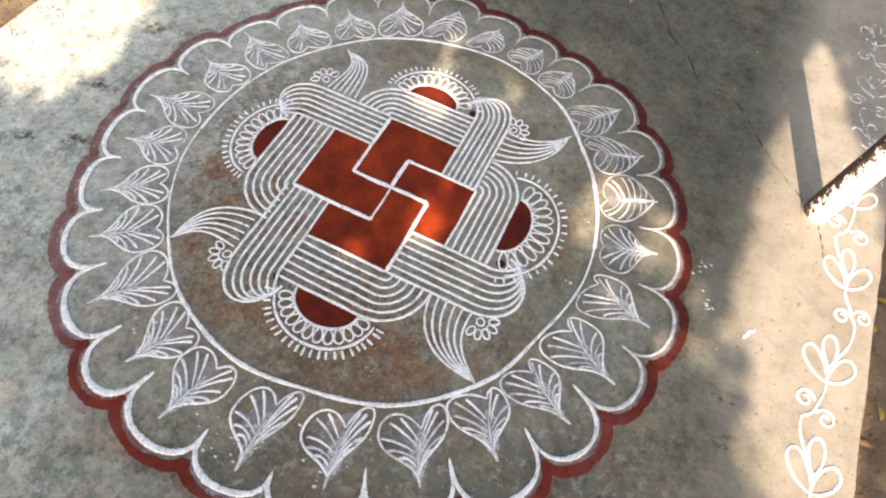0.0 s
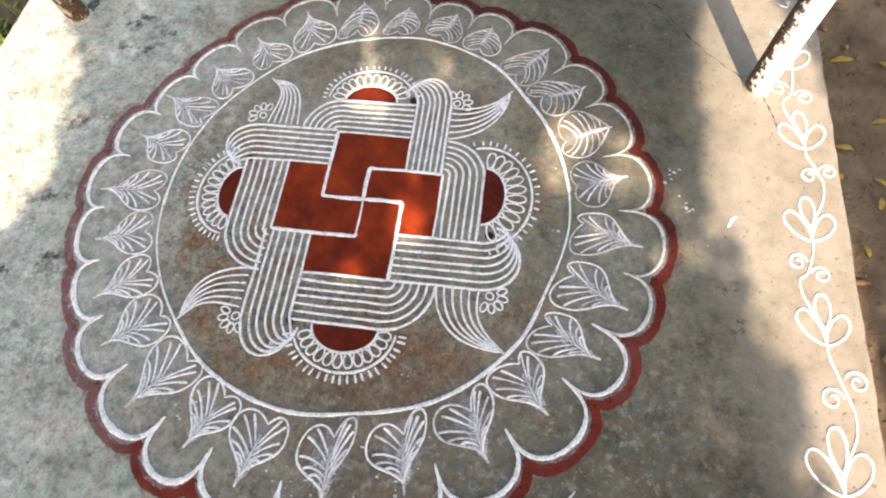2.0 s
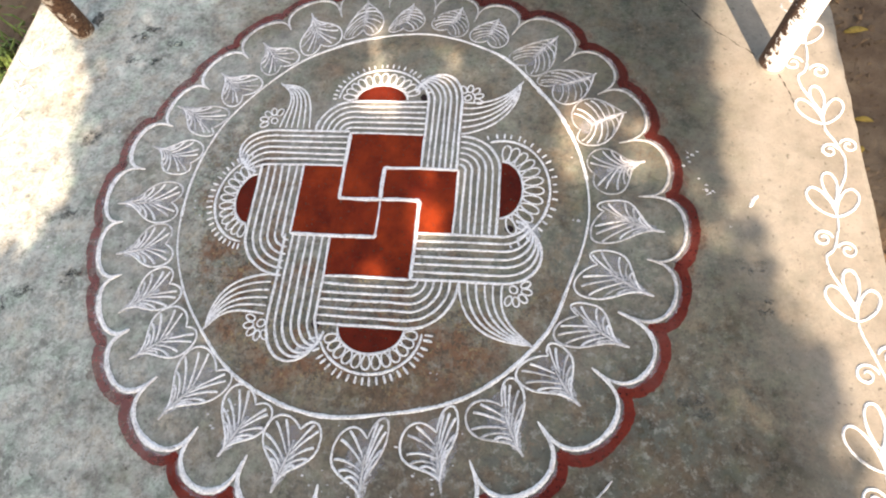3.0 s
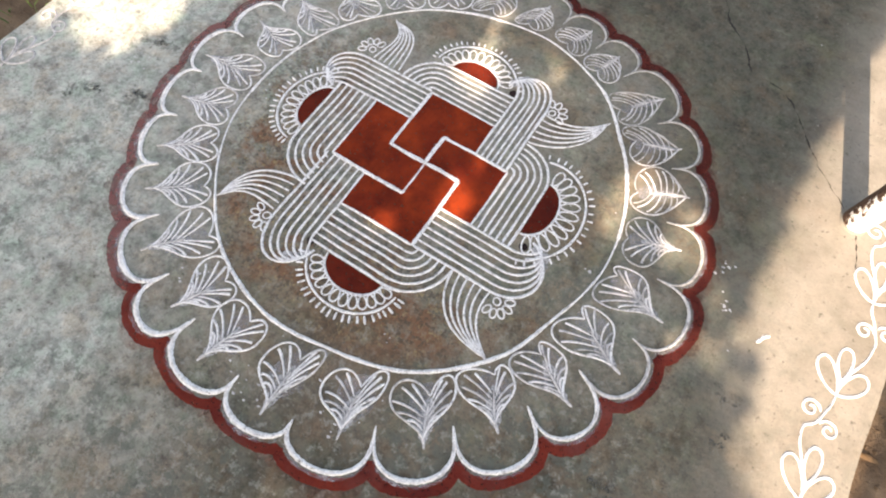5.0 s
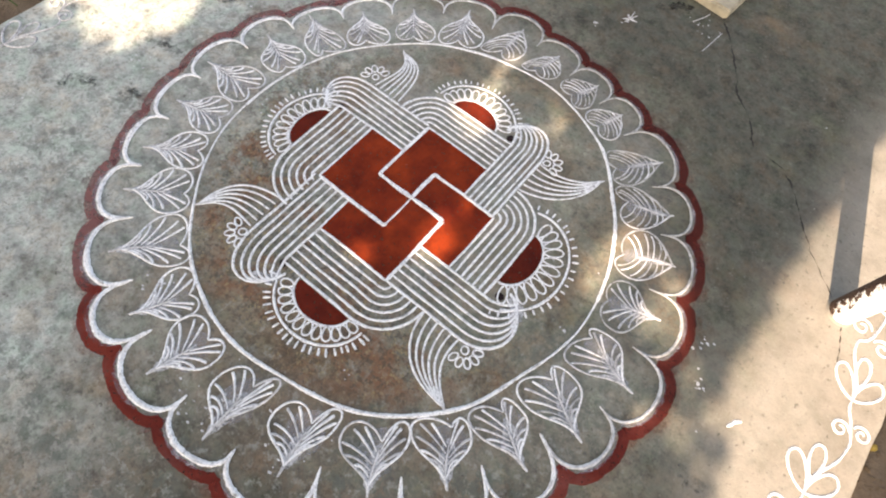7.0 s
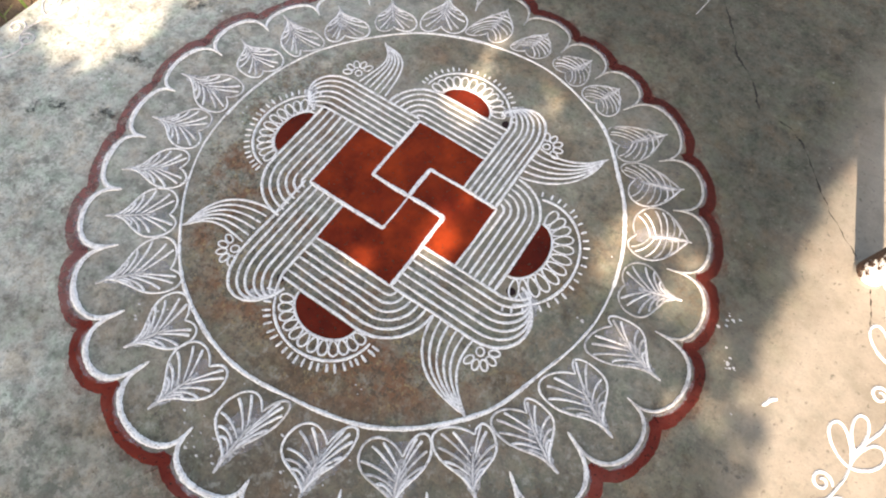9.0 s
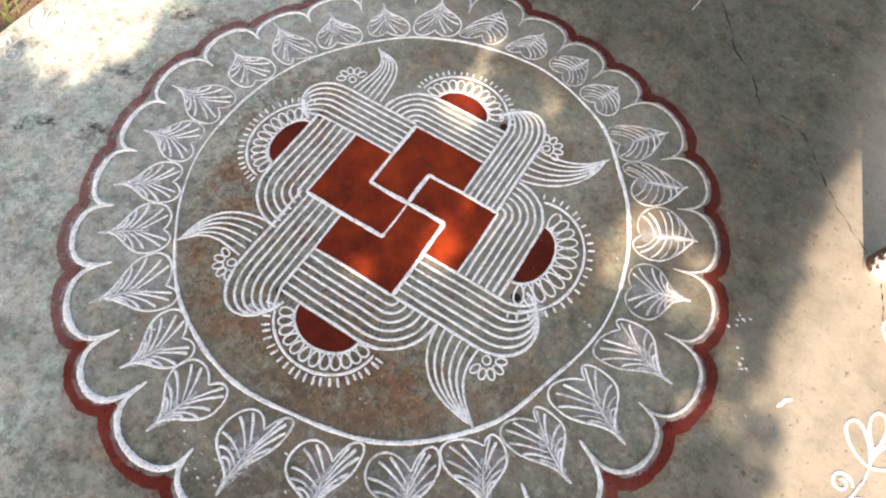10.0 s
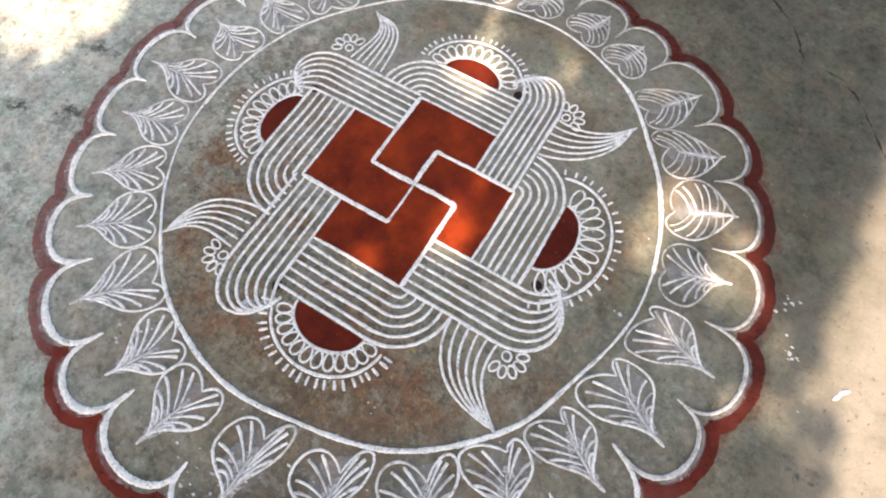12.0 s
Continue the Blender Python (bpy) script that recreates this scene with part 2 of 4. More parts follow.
def painted_steel_material():
    """White paint on a steel pipe, rusted through near the foot and down one flank."""
    m, nt, b = material("rusty_painted_steel", 0.55)
    g = nt.nodes.new("ShaderNodeNewGeometry")
    sep = nt.nodes.new("ShaderNodeSeparateXYZ")
    nt.links.new(g.outputs["Position"], sep.inputs[0])
    nsep = nt.nodes.new("ShaderNodeSeparateXYZ")
    nt.links.new(g.outputs["Normal"], nsep.inputs[0])
    patch = calc(nt, "MULTIPLY", calc(nt, "SUBTRACT", grain(nt, 42, 6, 0.74), 0.5), 1.5)
    flank = calc(nt, "ADD", calc(nt, "MULTIPLY", nsep.outputs[0], -0.27), calc(nt, "MULTIPLY", nsep.outputs[1], 0.23))
    low = calc(nt, "MAXIMUM", calc(nt, "MULTIPLY", calc(nt, "SUBTRACT", 0.035, sep.outputs[2]), 6.0), 0.0)
    rust = ramp(nt, calc(nt, "ADD", calc(nt, "ADD", patch, flank), low), (0.035, 0.0), (0.06, 1.0))
    rustc = ramp(nt, grain(nt, 120, 4, 0.7, shift=4), (0.35, (0.035, 0.022, 0.017)), (0.62, (0.125, 0.072, 0.05)))
    paint = ramp(nt, grain(nt, 14, 4, shift=2), (0.35, (0.74, 0.72, 0.69)), (0.6, (0.85, 0.84, 0.82)))
    nt.links.new(mix(nt, rust, paint, rustc), b.inputs["Base Color"])
    nt.links.new(mix(nt, rust, 0.45, 0.9), b.inputs["Roughness"])
    relief(nt, b, calc(nt, "SUBTRACT", grain(nt, 120, 4, 0.7, shift=4), calc(nt, "MULTIPLY", rust, 0.8)), 0.5, 0.003)
    return m


def rusty_steel_material():
    """Brown rusted pipe with cream paint left in patches; extra cream on its western flank paints in the sunlit side.
    """
    m, nt, b = material("flaking_rusty_steel", 0.85)
    g = nt.nodes.new("ShaderNodeNewGeometry")
    nsep = nt.nodes.new("ShaderNodeSeparateXYZ")
    nt.links.new(g.outputs["Normal"], nsep.inputs[0])
    # more cream where the face turns west, as a painted highlight
    flake = calc(nt, "ADD", grain(nt, 27, 6, 0.78), calc(nt, "MULTIPLY", nsep.outputs[0], -0.07))
    rustc = ramp(nt, grain(nt, 90, 5, 0.7, shift=3), (0.35, (0.04, 0.022, 0.015)), (0.65, (0.15, 0.08, 0.048)))
    c = mix(nt, ramp(nt, flake, (0.525, 0.0), (0.56, 1.0)), rustc, (0.50, 0.42, 0.35))
    nt.links.new(c, b.inputs["Base Color"])
    relief(nt, b, flake, 0.6, 0.004)
    return m


def leaf_material(name, a, z):
    m, nt, b = material(name, 0.7)
    info = nt.nodes.new("ShaderNodeNewGeometry")
    c = ramp(nt, info.outputs["Random Per Island"], (0.0, a), (1.0, z))
    c = mix(nt, ramp(nt, grain(nt, 60, 3, shift=2), (0.5, 0.0), (0.7, 0.6)), c, tuple(v * 0.45 for v in a))
    nt.links.new(c, b.inputs["Base Color"])
    return m


def plain_material(name, colour, scale=30.0, rough=0.85):
    m, nt, b = material(name, rough)
    c = ramp(nt, grain(nt, scale, 5, 0.65), (0.33, tuple(v * 0.62 for v in colour)), (0.66, tuple(min(v * 1.2, 0.9) for v in colour)))
    nt.links.new(c, b.inputs["Base Color"])
    relief(nt, b, grain(nt, scale * 3, 4, 0.7), 0.5, 0.003)
    return m


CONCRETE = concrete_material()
WHITE = powder_material("white_chalk_powder", (0.86, 0.86, 0.87), (0.68, 0.67, 0.68))
PALE = powder_material("thin_chalk_powder", (0.70, 0.69, 0.70), (0.42, 0.41, 0.41), 0.36, 0.6, 4.0)
DULL = powder_material("dull_chalk_powder", (0.58, 0.57, 0.56), (0.34, 0.33, 0.32), 0.36, 0.6, 9.0)
SMEAR = smear_material("rubbed_chalk", (0.55, 0.55, 0.56), 0.28, 0.54, 0.86)
HALO = smear_material("scattered_chalk", (0.52, 0.50, 0.53), 0.34, 0.66, 0.5, 26.0, 6.0, 90.0)
TRODDEN = smear_material("trodden_chalk", (0.66, 0.65, 0.66), 0.42, 0.54, 0.85, 26.0, 12.0)
SCUFF = smear_material("grey_scuff", (0.115, 0.118, 0.105), 0.40, 0.58, 0.48, 34.0, 16.0)
GRIME_SHADE = smear_material("grime_shade", (0.03, 0.028, 0.024), 0.30, 0.5, 0.8, 14.0, 2.0)
RED = red_material("red_ochre", (0.098, 0.0105, 0.0042), (0.285, 0.034, 0.008), (0.140, 0.013, 0.006), cover=0.97)
RED_DISC = red_material("maroon_ochre", (0.066, 0.0075, 0.004), (0.155, 0.018, 0.007), (0.105, 0.011, 0.006), 5.0, 0.97)
RED_BORDER = red_material("red_ochre_border", (0.105, 0.013, 0.010), (0.19, 0.027, 0.016), (0.20, 0.07, 0.06), 3.0, 0.88, worn=True)
RED_FILM = smear_material("red_dust", (0.22, 0.075, 0.055), 0.42, 0.68, 0.45, 16.0, 8.0)
DARK = plain_material("dark_ochre", (0.022, 0.010, 0.009))
SOIL = soil_material()
POST_PAINT = painted_steel_material()
POST_RUST = rusty_steel_material()
BARK = plain_material("bark", (0.14, 0.10, 0.07), 12)
CANOPY = leaf_material("canopy_leaf", (0.035, 0.075, 0.02), (0.07, 0.12, 0.03))
DRY_LEAF = leaf_material("dry_leaf", (0.34, 0.21, 0.05), (0.42, 0.33, 0.07))
BROWN_LEAF = leaf_material("brown_leaf", (0.16, 0.09, 0.045), (0.27, 0.18, 0.10))
WEED = leaf_material("weed", (0.07, 0.13, 0.03), (0.16, 0.22, 0.06))
STEP = plain_material("cement_step", (0.46, 0.40, 0.30), 14)
CRACK = plain_material("crack_dirt", (0.022, 0.020, 0.017), 60)


# ---- building helpers ----
def mesh_object(name, verts, faces, mat, parent=None, label="", smooth=False):
    me = bpy.data.meshes.new(name)
    me.from_pydata(verts, [], faces)
    me.materials.append(mat)
    if smooth:
        for p in me.polygons:
            p.use_smooth = True
    me.update()
    ob = new(name, me)
    if parent:
        ob.parent = parent
    if label:
        ob["label"] = label
    return ob


def part(name, bm, mat, parent=None, label="", smooth=False):
    me = bpy.data.meshes.new(name)
    bm.to_mesh(me)
    bm.free()
    me.materials.append(mat)
    if smooth:
        for p in me.polygons:
            p.use_smooth = True
    ob = new(name, me)
    if parent:
        ob.parent = parent
    if label:
        ob["label"] = label
    return ob


def empty(name, parent=None, label=""):
    ob = new(name)
    ob.empty_display_size = 0.1
    if parent:
        ob.parent = parent
    if label:
        ob["label"] = label
    return ob


rng = random.Random(11)


def resample(pts, step):
    out, left = [Vector(pts[0])], 0.0
    for a, b in zip(pts, pts[1:]):
        a, b = Vector(a), Vector(b)
        d = (b - a).length
        s = step - left
        while s < d:
            out.append(a.lerp(b, s / d))
            s += step
        left = (left + d) % step if d else left
    if (out[-1] - Vector(pts[-1])).length > step * 0.3:
        out.append(Vector(pts[-1]))
    return out


def bezier(p0, p1, p2, p3, n=14):
    p0, p1, p2, p3 = (Vector(p) for p in (p0, p1, p2, p3))
    return [p0 * (1 - t) ** 3 + p1 * 3 * t * (1 - t) ** 2 + p2 * 3 * t * t * (1 - t) + p3 * t ** 3 for t in (i / n for i in range(n + 1))]


def ribbon(pts, width, z=0.001, height=0.003, step=0.0052, rough=0.11, ends=(0.55, 0.55), swell=None, wander=0.0012, closed=False):
    """Vertices and faces of a low ridge of powder along a line on the floor, with an uneven edge."""
    pts = resample([(p[0], p[1]) for p in pts], step)
    n, seed = len(pts), rng.uniform(0, 500)
    verts, faces = [], []
    for i, p in enumerate(pts):
        if closed:
            a, b = pts[i - 1], pts[(i + 1) % n]
        else:
            a, b = pts[max(i - 1, 0)], pts[min(i + 1, n - 1)]
        d = b - a
        d = d.normalized() if d.length else Vector((1, 0))
        side = Vector((-d.y, d.x))
        t = i / max(n - 1, 1)
        w = width / 2
        w *= 1 + 0.30 * noise.noise(Vector((seed, i * step * 14, 0)))
        if swell:
            w *= swell(t)
        if not closed:
            tip = min(1.0, ends[0] + i / 2.5 * (1 - ends[0])) * min(1.0, ends[1] + (n - 1 - i) / 2.5 * (1 - ends[1]))
            w *= tip
        off = side * (noise.noise(Vector((seed + 50, i * step * 9, 1))) * wander)
        for k, s in enumerate((-1, -0.45, 0.45, 1)):
            e = s * w
            if abs(s) == 1:
                e *= 1 + rng.uniform(-rough, rough) * 1.6
            q = p + off + side * e
            hz = z if abs(s) == 1 else z + height * rng.uniform(0.82, 1.0)
            verts.append((q.x, q.y, hz))
    m = n if closed else n - 1
    for i in range(m):
        j = (i + 1) % n
        for k in range(3):
            faces.append((i * 4 + k, j * 4 + k, j * 4 + k + 1, i * 4 + k + 1))
    return verts, faces


def stroke(name, pts, width, mat=None, parent=None, label="", **kw):
    v, f = ribbon(pts, width, **kw)
    return mesh_object(name, v, [tuple(reversed(q)) for q in f], mat or WHITE, parent, label)


def filled(name, outline, mat, parent, z=0.0012, label="", ragged=0.0015):
    """A flat patch of paint inside an outline, edge a little ragged, slightly thick."""
    pts = resample(list(outline) + [outline[0]], 0.012)[:-1]
    pts = [p + Vector((rng.uniform(-ragged, ragged), rng.uniform(-ragged, ragged))) for p in pts]
    c = sum(pts, Vector((0, 0))) / len(pts)
    bm = bmesh.new()
    top = [bm.verts.new((p.x, p.y, z)) for p in pts]
    low = [bm.verts.new((p.x, p.y, 0.0002)) for p in pts]
    f = bm.faces.new(top)
    for i in range(len(pts)):
        j = (i + 1) % len(pts)
        bm.faces.new((low[i], low[j], top[j], top[i]))
    bmesh.ops.triangulate(bm, faces=[f])
    bmesh.ops.recalc_face_normals(bm, faces=bm.faces)
    return part(name, bm, mat, parent, label)


# ---- large structure ----
SLAB_L, SLAB_R, SLAB_S, SLAB_N = -1.675, 1.585, -5.0, 6.0
EARTH_Z = -0.085


def pavement():
    bm = bmesh.new()
    n = 260
    rows = []
    for i in range(n + 1):
        y = SLAB_S + (SLAB_N - SLAB_S) * i / n
        wl = 0.012 * noise.noise(Vector((y * 3, 1, 0))) + 0.006 * noise.noise(Vector((y * 14, 4, 0)))
        wr = 0.010 * noise.noise(Vector((y * 3, 9, 0))) + 0.005 * noise.noise(Vector((y * 14, 7, 0)))
        prof = [(SLAB_L + wl - 0.015, -0.14), (SLAB_L + wl - 0.004, -0.02), (SLAB_L + wl + 0.004, -0.004), (SLAB_L + wl + 0.02, 0.0),
                (SLAB_R + wr - 0.02, 0.0), (SLAB_R + wr - 0.004, -0.004), (SLAB_R + wr + 0.004, -0.02), (SLAB_R + wr + 0.015, -0.14)]
        rows.append([bm.verts.new((x, y, z)) for x, z in prof])
    for a, b in zip(rows, rows[1:]):
        for k in range(len(a) - 1):
            bm.faces.new((a[k], a[k + 1], b[k + 1], b[k]))
    bm.faces.new(rows[0])
    bm.faces.new(list(reversed(rows[-1])))
    bmesh.ops.recalc_face_normals(bm, faces=bm.faces)
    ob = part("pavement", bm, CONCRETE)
    return tagged(ob, "worn grey concrete yard slab with brown stains", "pavement", kind="structure")


def earth():
    """One sheet of soil to the horizon, finer and lumpy beside the slab."""
    xs = sorted(set([-400, -120, -40, -15, -6] + [round(-3.2 + 0.04 * i, 3) for i in range(161)] + [6, 15, 40, 120, 400]))
    ys = sorted(set([-400, -120, -40, -15, -6] + [round(-2.2 + 0.05 * i, 3) for i in range(101)] + [6, 15, 40, 120, 400]))
    verts, faces = [], []
    for y in ys:
        for x in xs:
            z = EARTH_Z
            if abs(x) < 3.2 and -2.2 < y < 2.8:
                z += 0.018 * noise.noise(Vector((x * 3, y * 3, 0))) + 0.012 * noise.noise(Vector((x * 11, y * 11, 3)))
            verts.append((x, y, z))
    w = len(xs)
    for j in range(len(ys) - 1):
        for i in range(w - 1):
            faces.append((j * w + i, j * w + i + 1, (j + 1) * w + i + 1, (j + 1) * w + i))
    ob = mesh_object("ground", verts, faces, SOIL, smooth=True)
    return tagged(ob, "bare brown soil beside the concrete slab", "ground", kind="structure")


slab = pavement()
earth()


# ---- an unseen tree, added to shade the yard ----
def inside(poly, x, y):
    hit = False
    for (x0, y0), (x1, y1) in zip(poly, poly[1:] + poly[:1]):
        if (y0 > y) != (y1 > y) and x < (x1 - x0) * (y - y0) / (y1 - y0) + x0:
            hit = not hit
    return hit


# sunlit patches of the floor; the added crown leaves gaps to match them
EAST_GAP = [(1.25, 1.55), (1.18, 1.08), (1.16, 0.75), (1.155, 0.42), (1.14, 0.15), (1.20, 0.02), (1.30, -0.12), (1.36, -0.30), (1.42, -0.48), (1.43, -0.65),
            (1.46, -1.3), (1.60, -1.4), (1.66, -0.6), (1.63, 0.0), (1.60, 0.1), (1.60, 0.62), (1.52, 0.76), (1.44, 0.95), (1.36, 1.25)]
WEST_GAP = [(-2.2, -0.24), (-1.52, -0.25), (-1.30, -0.27), (-1.22, -0.10), (-1.19, 0.05), (-1.20, 0.25), (-1.24, 0.48), (-1.36, 0.66), (-1.50, 0.85), (-1.62, 0.98), (-1.69, 0.95), (-1.72, 0.65), (-1.95, 0.45), (-2.2, 0.2)]
THIN_CROWN = [(0.98, 0.10), (1.16, 0.14), (1.24, -0.02), (1.34, -0.14), (1.33, -0.34), (1.40, -0.45), (1.40, -1.2), (1.33, -1.2), (1.29, -0.45), (1.20, -0.27), (1.04, -0.14)]
SMALL_GAPS = [(0.715, 0.345, 0.11, 0.085, 0.5, 1.0), (0.62, 0.43, 0.06, 0.07, 0.0, 0.96), (0.645, 0.19, 0.07, 0.16, 0.15, 0.96), (0.88, 0.22, 0.075, 0.15, 0.2, 0.97), (0.99, 0.10, 0.05, 0.10, 0.0, 0.93),
              (-0.06, 0.44, 0.105, 0.095, 0.0, 1.0), (-0.09, 0.65, 0.075, 0.16, 0.1, 0.97), (0.18, 0.62, 0.075, 0.14, 0.2, 0.91), (1.12, -0.63, 0.07, 0.06, 0.0, 0.72), (1.02, -0.14, 0.08, 0.09, 0.0, 0.86),
              (0.20, -0.01, 0.11, 0.17, 0.0, 0.95), (0.05, -0.12, 0.06, 0.09, 0.0, 0.74), (0.0, -0.27, 0.06, 0.05, 0.0, 0.95), (0.0, 0.03, 0.04, 0.05, 0.0, 0.9)]


def open_sky(gx, gy):
    """How surely the crown is open above this spot of the yard."""
    wob = 0.03
    ax, ay = gx + wob * noise.noise(Vector((gx * 7, gy * 7, 0))), gy + wob * noise.noise(Vector((gx * 7, gy * 7, 8)))
    near = [(ax, ay)] + [(ax + 0.05 * math.cos(k * 1.047), ay + 0.05 * math.sin(k * 1.047)) for k in range(6)]
    share = sum(inside(EAST_GAP, u, v) or inside(WEST_GAP, u, v) for u, v in near) / 7
    if gy > 0.12 and gx > 0.9:
        # leaves stop at a clean line along the east, to cast the straight sun edge
        if inside(EAST_GAP, gx, gy):
            return 1.0
    elif share > 0.1:
        return share ** 0.32
    if inside(THIN_CROWN, ax, ay):
        return 0.80 if ay > -0.15 else 0.62
    for cx, cy, rx, ry, turn, amount in SMALL_GAPS:
        dx, dy = ax - cx, ay - cy
        u, v = dx * math.cos(turn) + dy * math.sin(turn), dy * math.cos(turn) - dx * math.sin(turn)
        if (u / rx) ** 2 + (v / ry) ** 2 < 1:
            return amount
    return 0.0


def shade_tree():
    tree = empty("tree")
    tagged(tree, "unseen leafy tree with a dense green crown, added to shade the yard", "tree")
    cz = 5.2
    cx, cy = SUN_DIR.x / SUN_DIR.z * cz, SUN_DIR.y / SUN_DIR.z * cz
    foot = Vector((cx + 0.6, cy - 1.2, EARTH_Z - 0.05))
    tree.location = foot
    crown_at = Vector((cx, cy, cz))

    def limb(name, a, b, ra, rb, parent):
        bm = bmesh.new()
        rings, n = [], 8
        for i in range(n + 1):
            t = i / n
            p = a.lerp(b, t) + Vector((noise.noise(a + Vector((t * 3, 0, 0))), noise.noise(a + Vector((0, t * 3, 5))), 0)) * 0.12 * math.sin(t * math.pi)
            r = ra + (rb - ra) * t ** 0.8
            rings.append([bm.verts.new(p + Vector((math.cos(k * 0.785) * r, math.sin(k * 0.785) * r, 0))) for k in range(8)])
        for u, v in zip(rings, rings[1:]):
            for k in range(8):
                bm.faces.new((u[k], u[(k + 1) % 8], v[(k + 1) % 8], v[k]))
        part(name, bm, BARK, parent, smooth=True)

    top = Vector((0, 0, 3.4))
    limb("trunk", Vector((0, 0, 0)), top, 0.24, 0.16, tree)
    r = random.Random(5)
    for a in (1.7, 2.2, 2.7, 3.2, 3.7, 4.2, 4.7):
        end = crown_at - foot + Vector((math.cos(a) * 1.6, math.sin(a) * 1.5, r.uniform(-0.3, 0.5)))
        limb("branch", top.lerp(Vector((0, 0, 2.6)), r.random()), end, 0.09, 0.02, tree)
    verts, faces = [], []
    for i in range(76000):
        # a broad, lumpy crown
        gx, gy = r.uniform(-3.6, 3.4), r.uniform(-3.4, 3.2)
        if (gx / 3.6) ** 2 + (gy / 3.4) ** 2 > 1 + 0.2 * noise.noise(Vector((gx, gy, 4))):
            continue
        if r.random() < open_sky(gx, gy):
            continue
        z = cz + r.uniform(-0.55, 0.65) + 0.3 * noise.noise(Vector((gx, gy, 0)))
        c = Vector((gx + SUN_DIR.x / SUN_DIR.z * z, gy + SUN_DIR.y / SUN_DIR.z * z, z)) - foot
        ln, wd = r.uniform(0.10, 0.16), r.uniform(0.05, 0.075)
        turn = Euler((r.uniform(-0.7, 0.7), r.uniform(-0.7, 0.7), r.uniform(0, 6.28))).to_matrix()
        ends = [(c + foot) + turn @ Vector(p) for p in ((-ln / 2, 0, 0), (ln / 2, 0, 0))]
        if any(inside(EAST_GAP, p.x - SUN_DIR.x / SUN_DIR.z * p.z, p.y - SUN_DIR.y / SUN_DIR.z * p.z) for p in ends) and r.random() < 0.96:
            continue
        base = len(verts)
        for p in ((-ln / 2, 0, 0), (0, -wd / 2, 0.012), (ln / 2, 0, -0.015), (0, wd / 2, 0.012)):
            verts.append(c + turn @ Vector(p))
        faces += [(base, base + 1, base + 2), (base, base + 2, base + 3)]
    ob = mesh_object("crown", verts, faces, CANOPY, tree)
    ob["kind"] = "stuff"


shade_tree()


# ---- the rangoli drawing ----
rangoli = empty("rangoli")
tagged(rangoli, "round rangoli of white chalk and red ochre on concrete", "floor drawing")


def turned(k, p):
    x, y = p
    return ((x, y), (-y, x), (-x, -y), (y, -x))[k % 4]


# One set of sizes for each side of the weave, drawn by hand and so not quite alike.
# e, n, s, m: panel corners; far: outer edge of the long band; b0, b1: the crossing band; eye: middle of its curl
SIDES = [
    dict(e=0.137, n=0.287, s=0.153, m=0.146, far=0.449, b0=0.121, b1=0.284, eye=(0.447, -0.091), bulge=0.553, tip=(0.532, -0.477), fan=(0.296, 0.434, -0.285), let=(0.484, -0.312), fl=(0.030, 0.107, 0.080, 0.142, 0.176)),
    dict(e=0.125, n=0.262, s=0.122, m=0.136, far=0.405, b0=0.130, b1=0.254, eye=(0.430, -0.108), bulge=0.535, tip=(0.502, -0.467), fan=(0.274, 0.412, -0.258), let=(0.445, -0.285), fl=(0.055, 0.110, 0.076, 0.166, 0.194)),
    dict(e=0.146, n=0.268, s=0.130, m=0.125, far=0.409, b0=0.128, b1=0.274, eye=(0.450, -0.124), bulge=0.552, tip=(0.453, -0.483), fan=(0.309, 0.423, -0.281), let=(0.463, -0.326), fl=(0.050, 0.098, 0.068, 0.140, 0.160)),
    dict(e=0.142, n=0.297, s=0.132, m=0.146, far=0.455, b0=0.155, b1=0.312, eye=(0.452, -0.150), bulge=0.574, tip=(0.490, -0.518), fan=(0.292, 0.429, -0.324), let=(0.474, -0.342), fl=(0.015, 0.098, 0.062, 0.135, 0.165)),
]


def heart_eye(q, k):
    """The small dark dot in the middle of a curl."""
    ex, ey = q["eye"]
    ring = [turned(k, (ex + 0.016 * math.cos(a), ey + 0.014 * math.sin(a))) for a in (i * math.tau / 14 for i in range(14))]
    filled("dark_dot", ring, DARK, rangoli, 0.0014, "dark red dot")


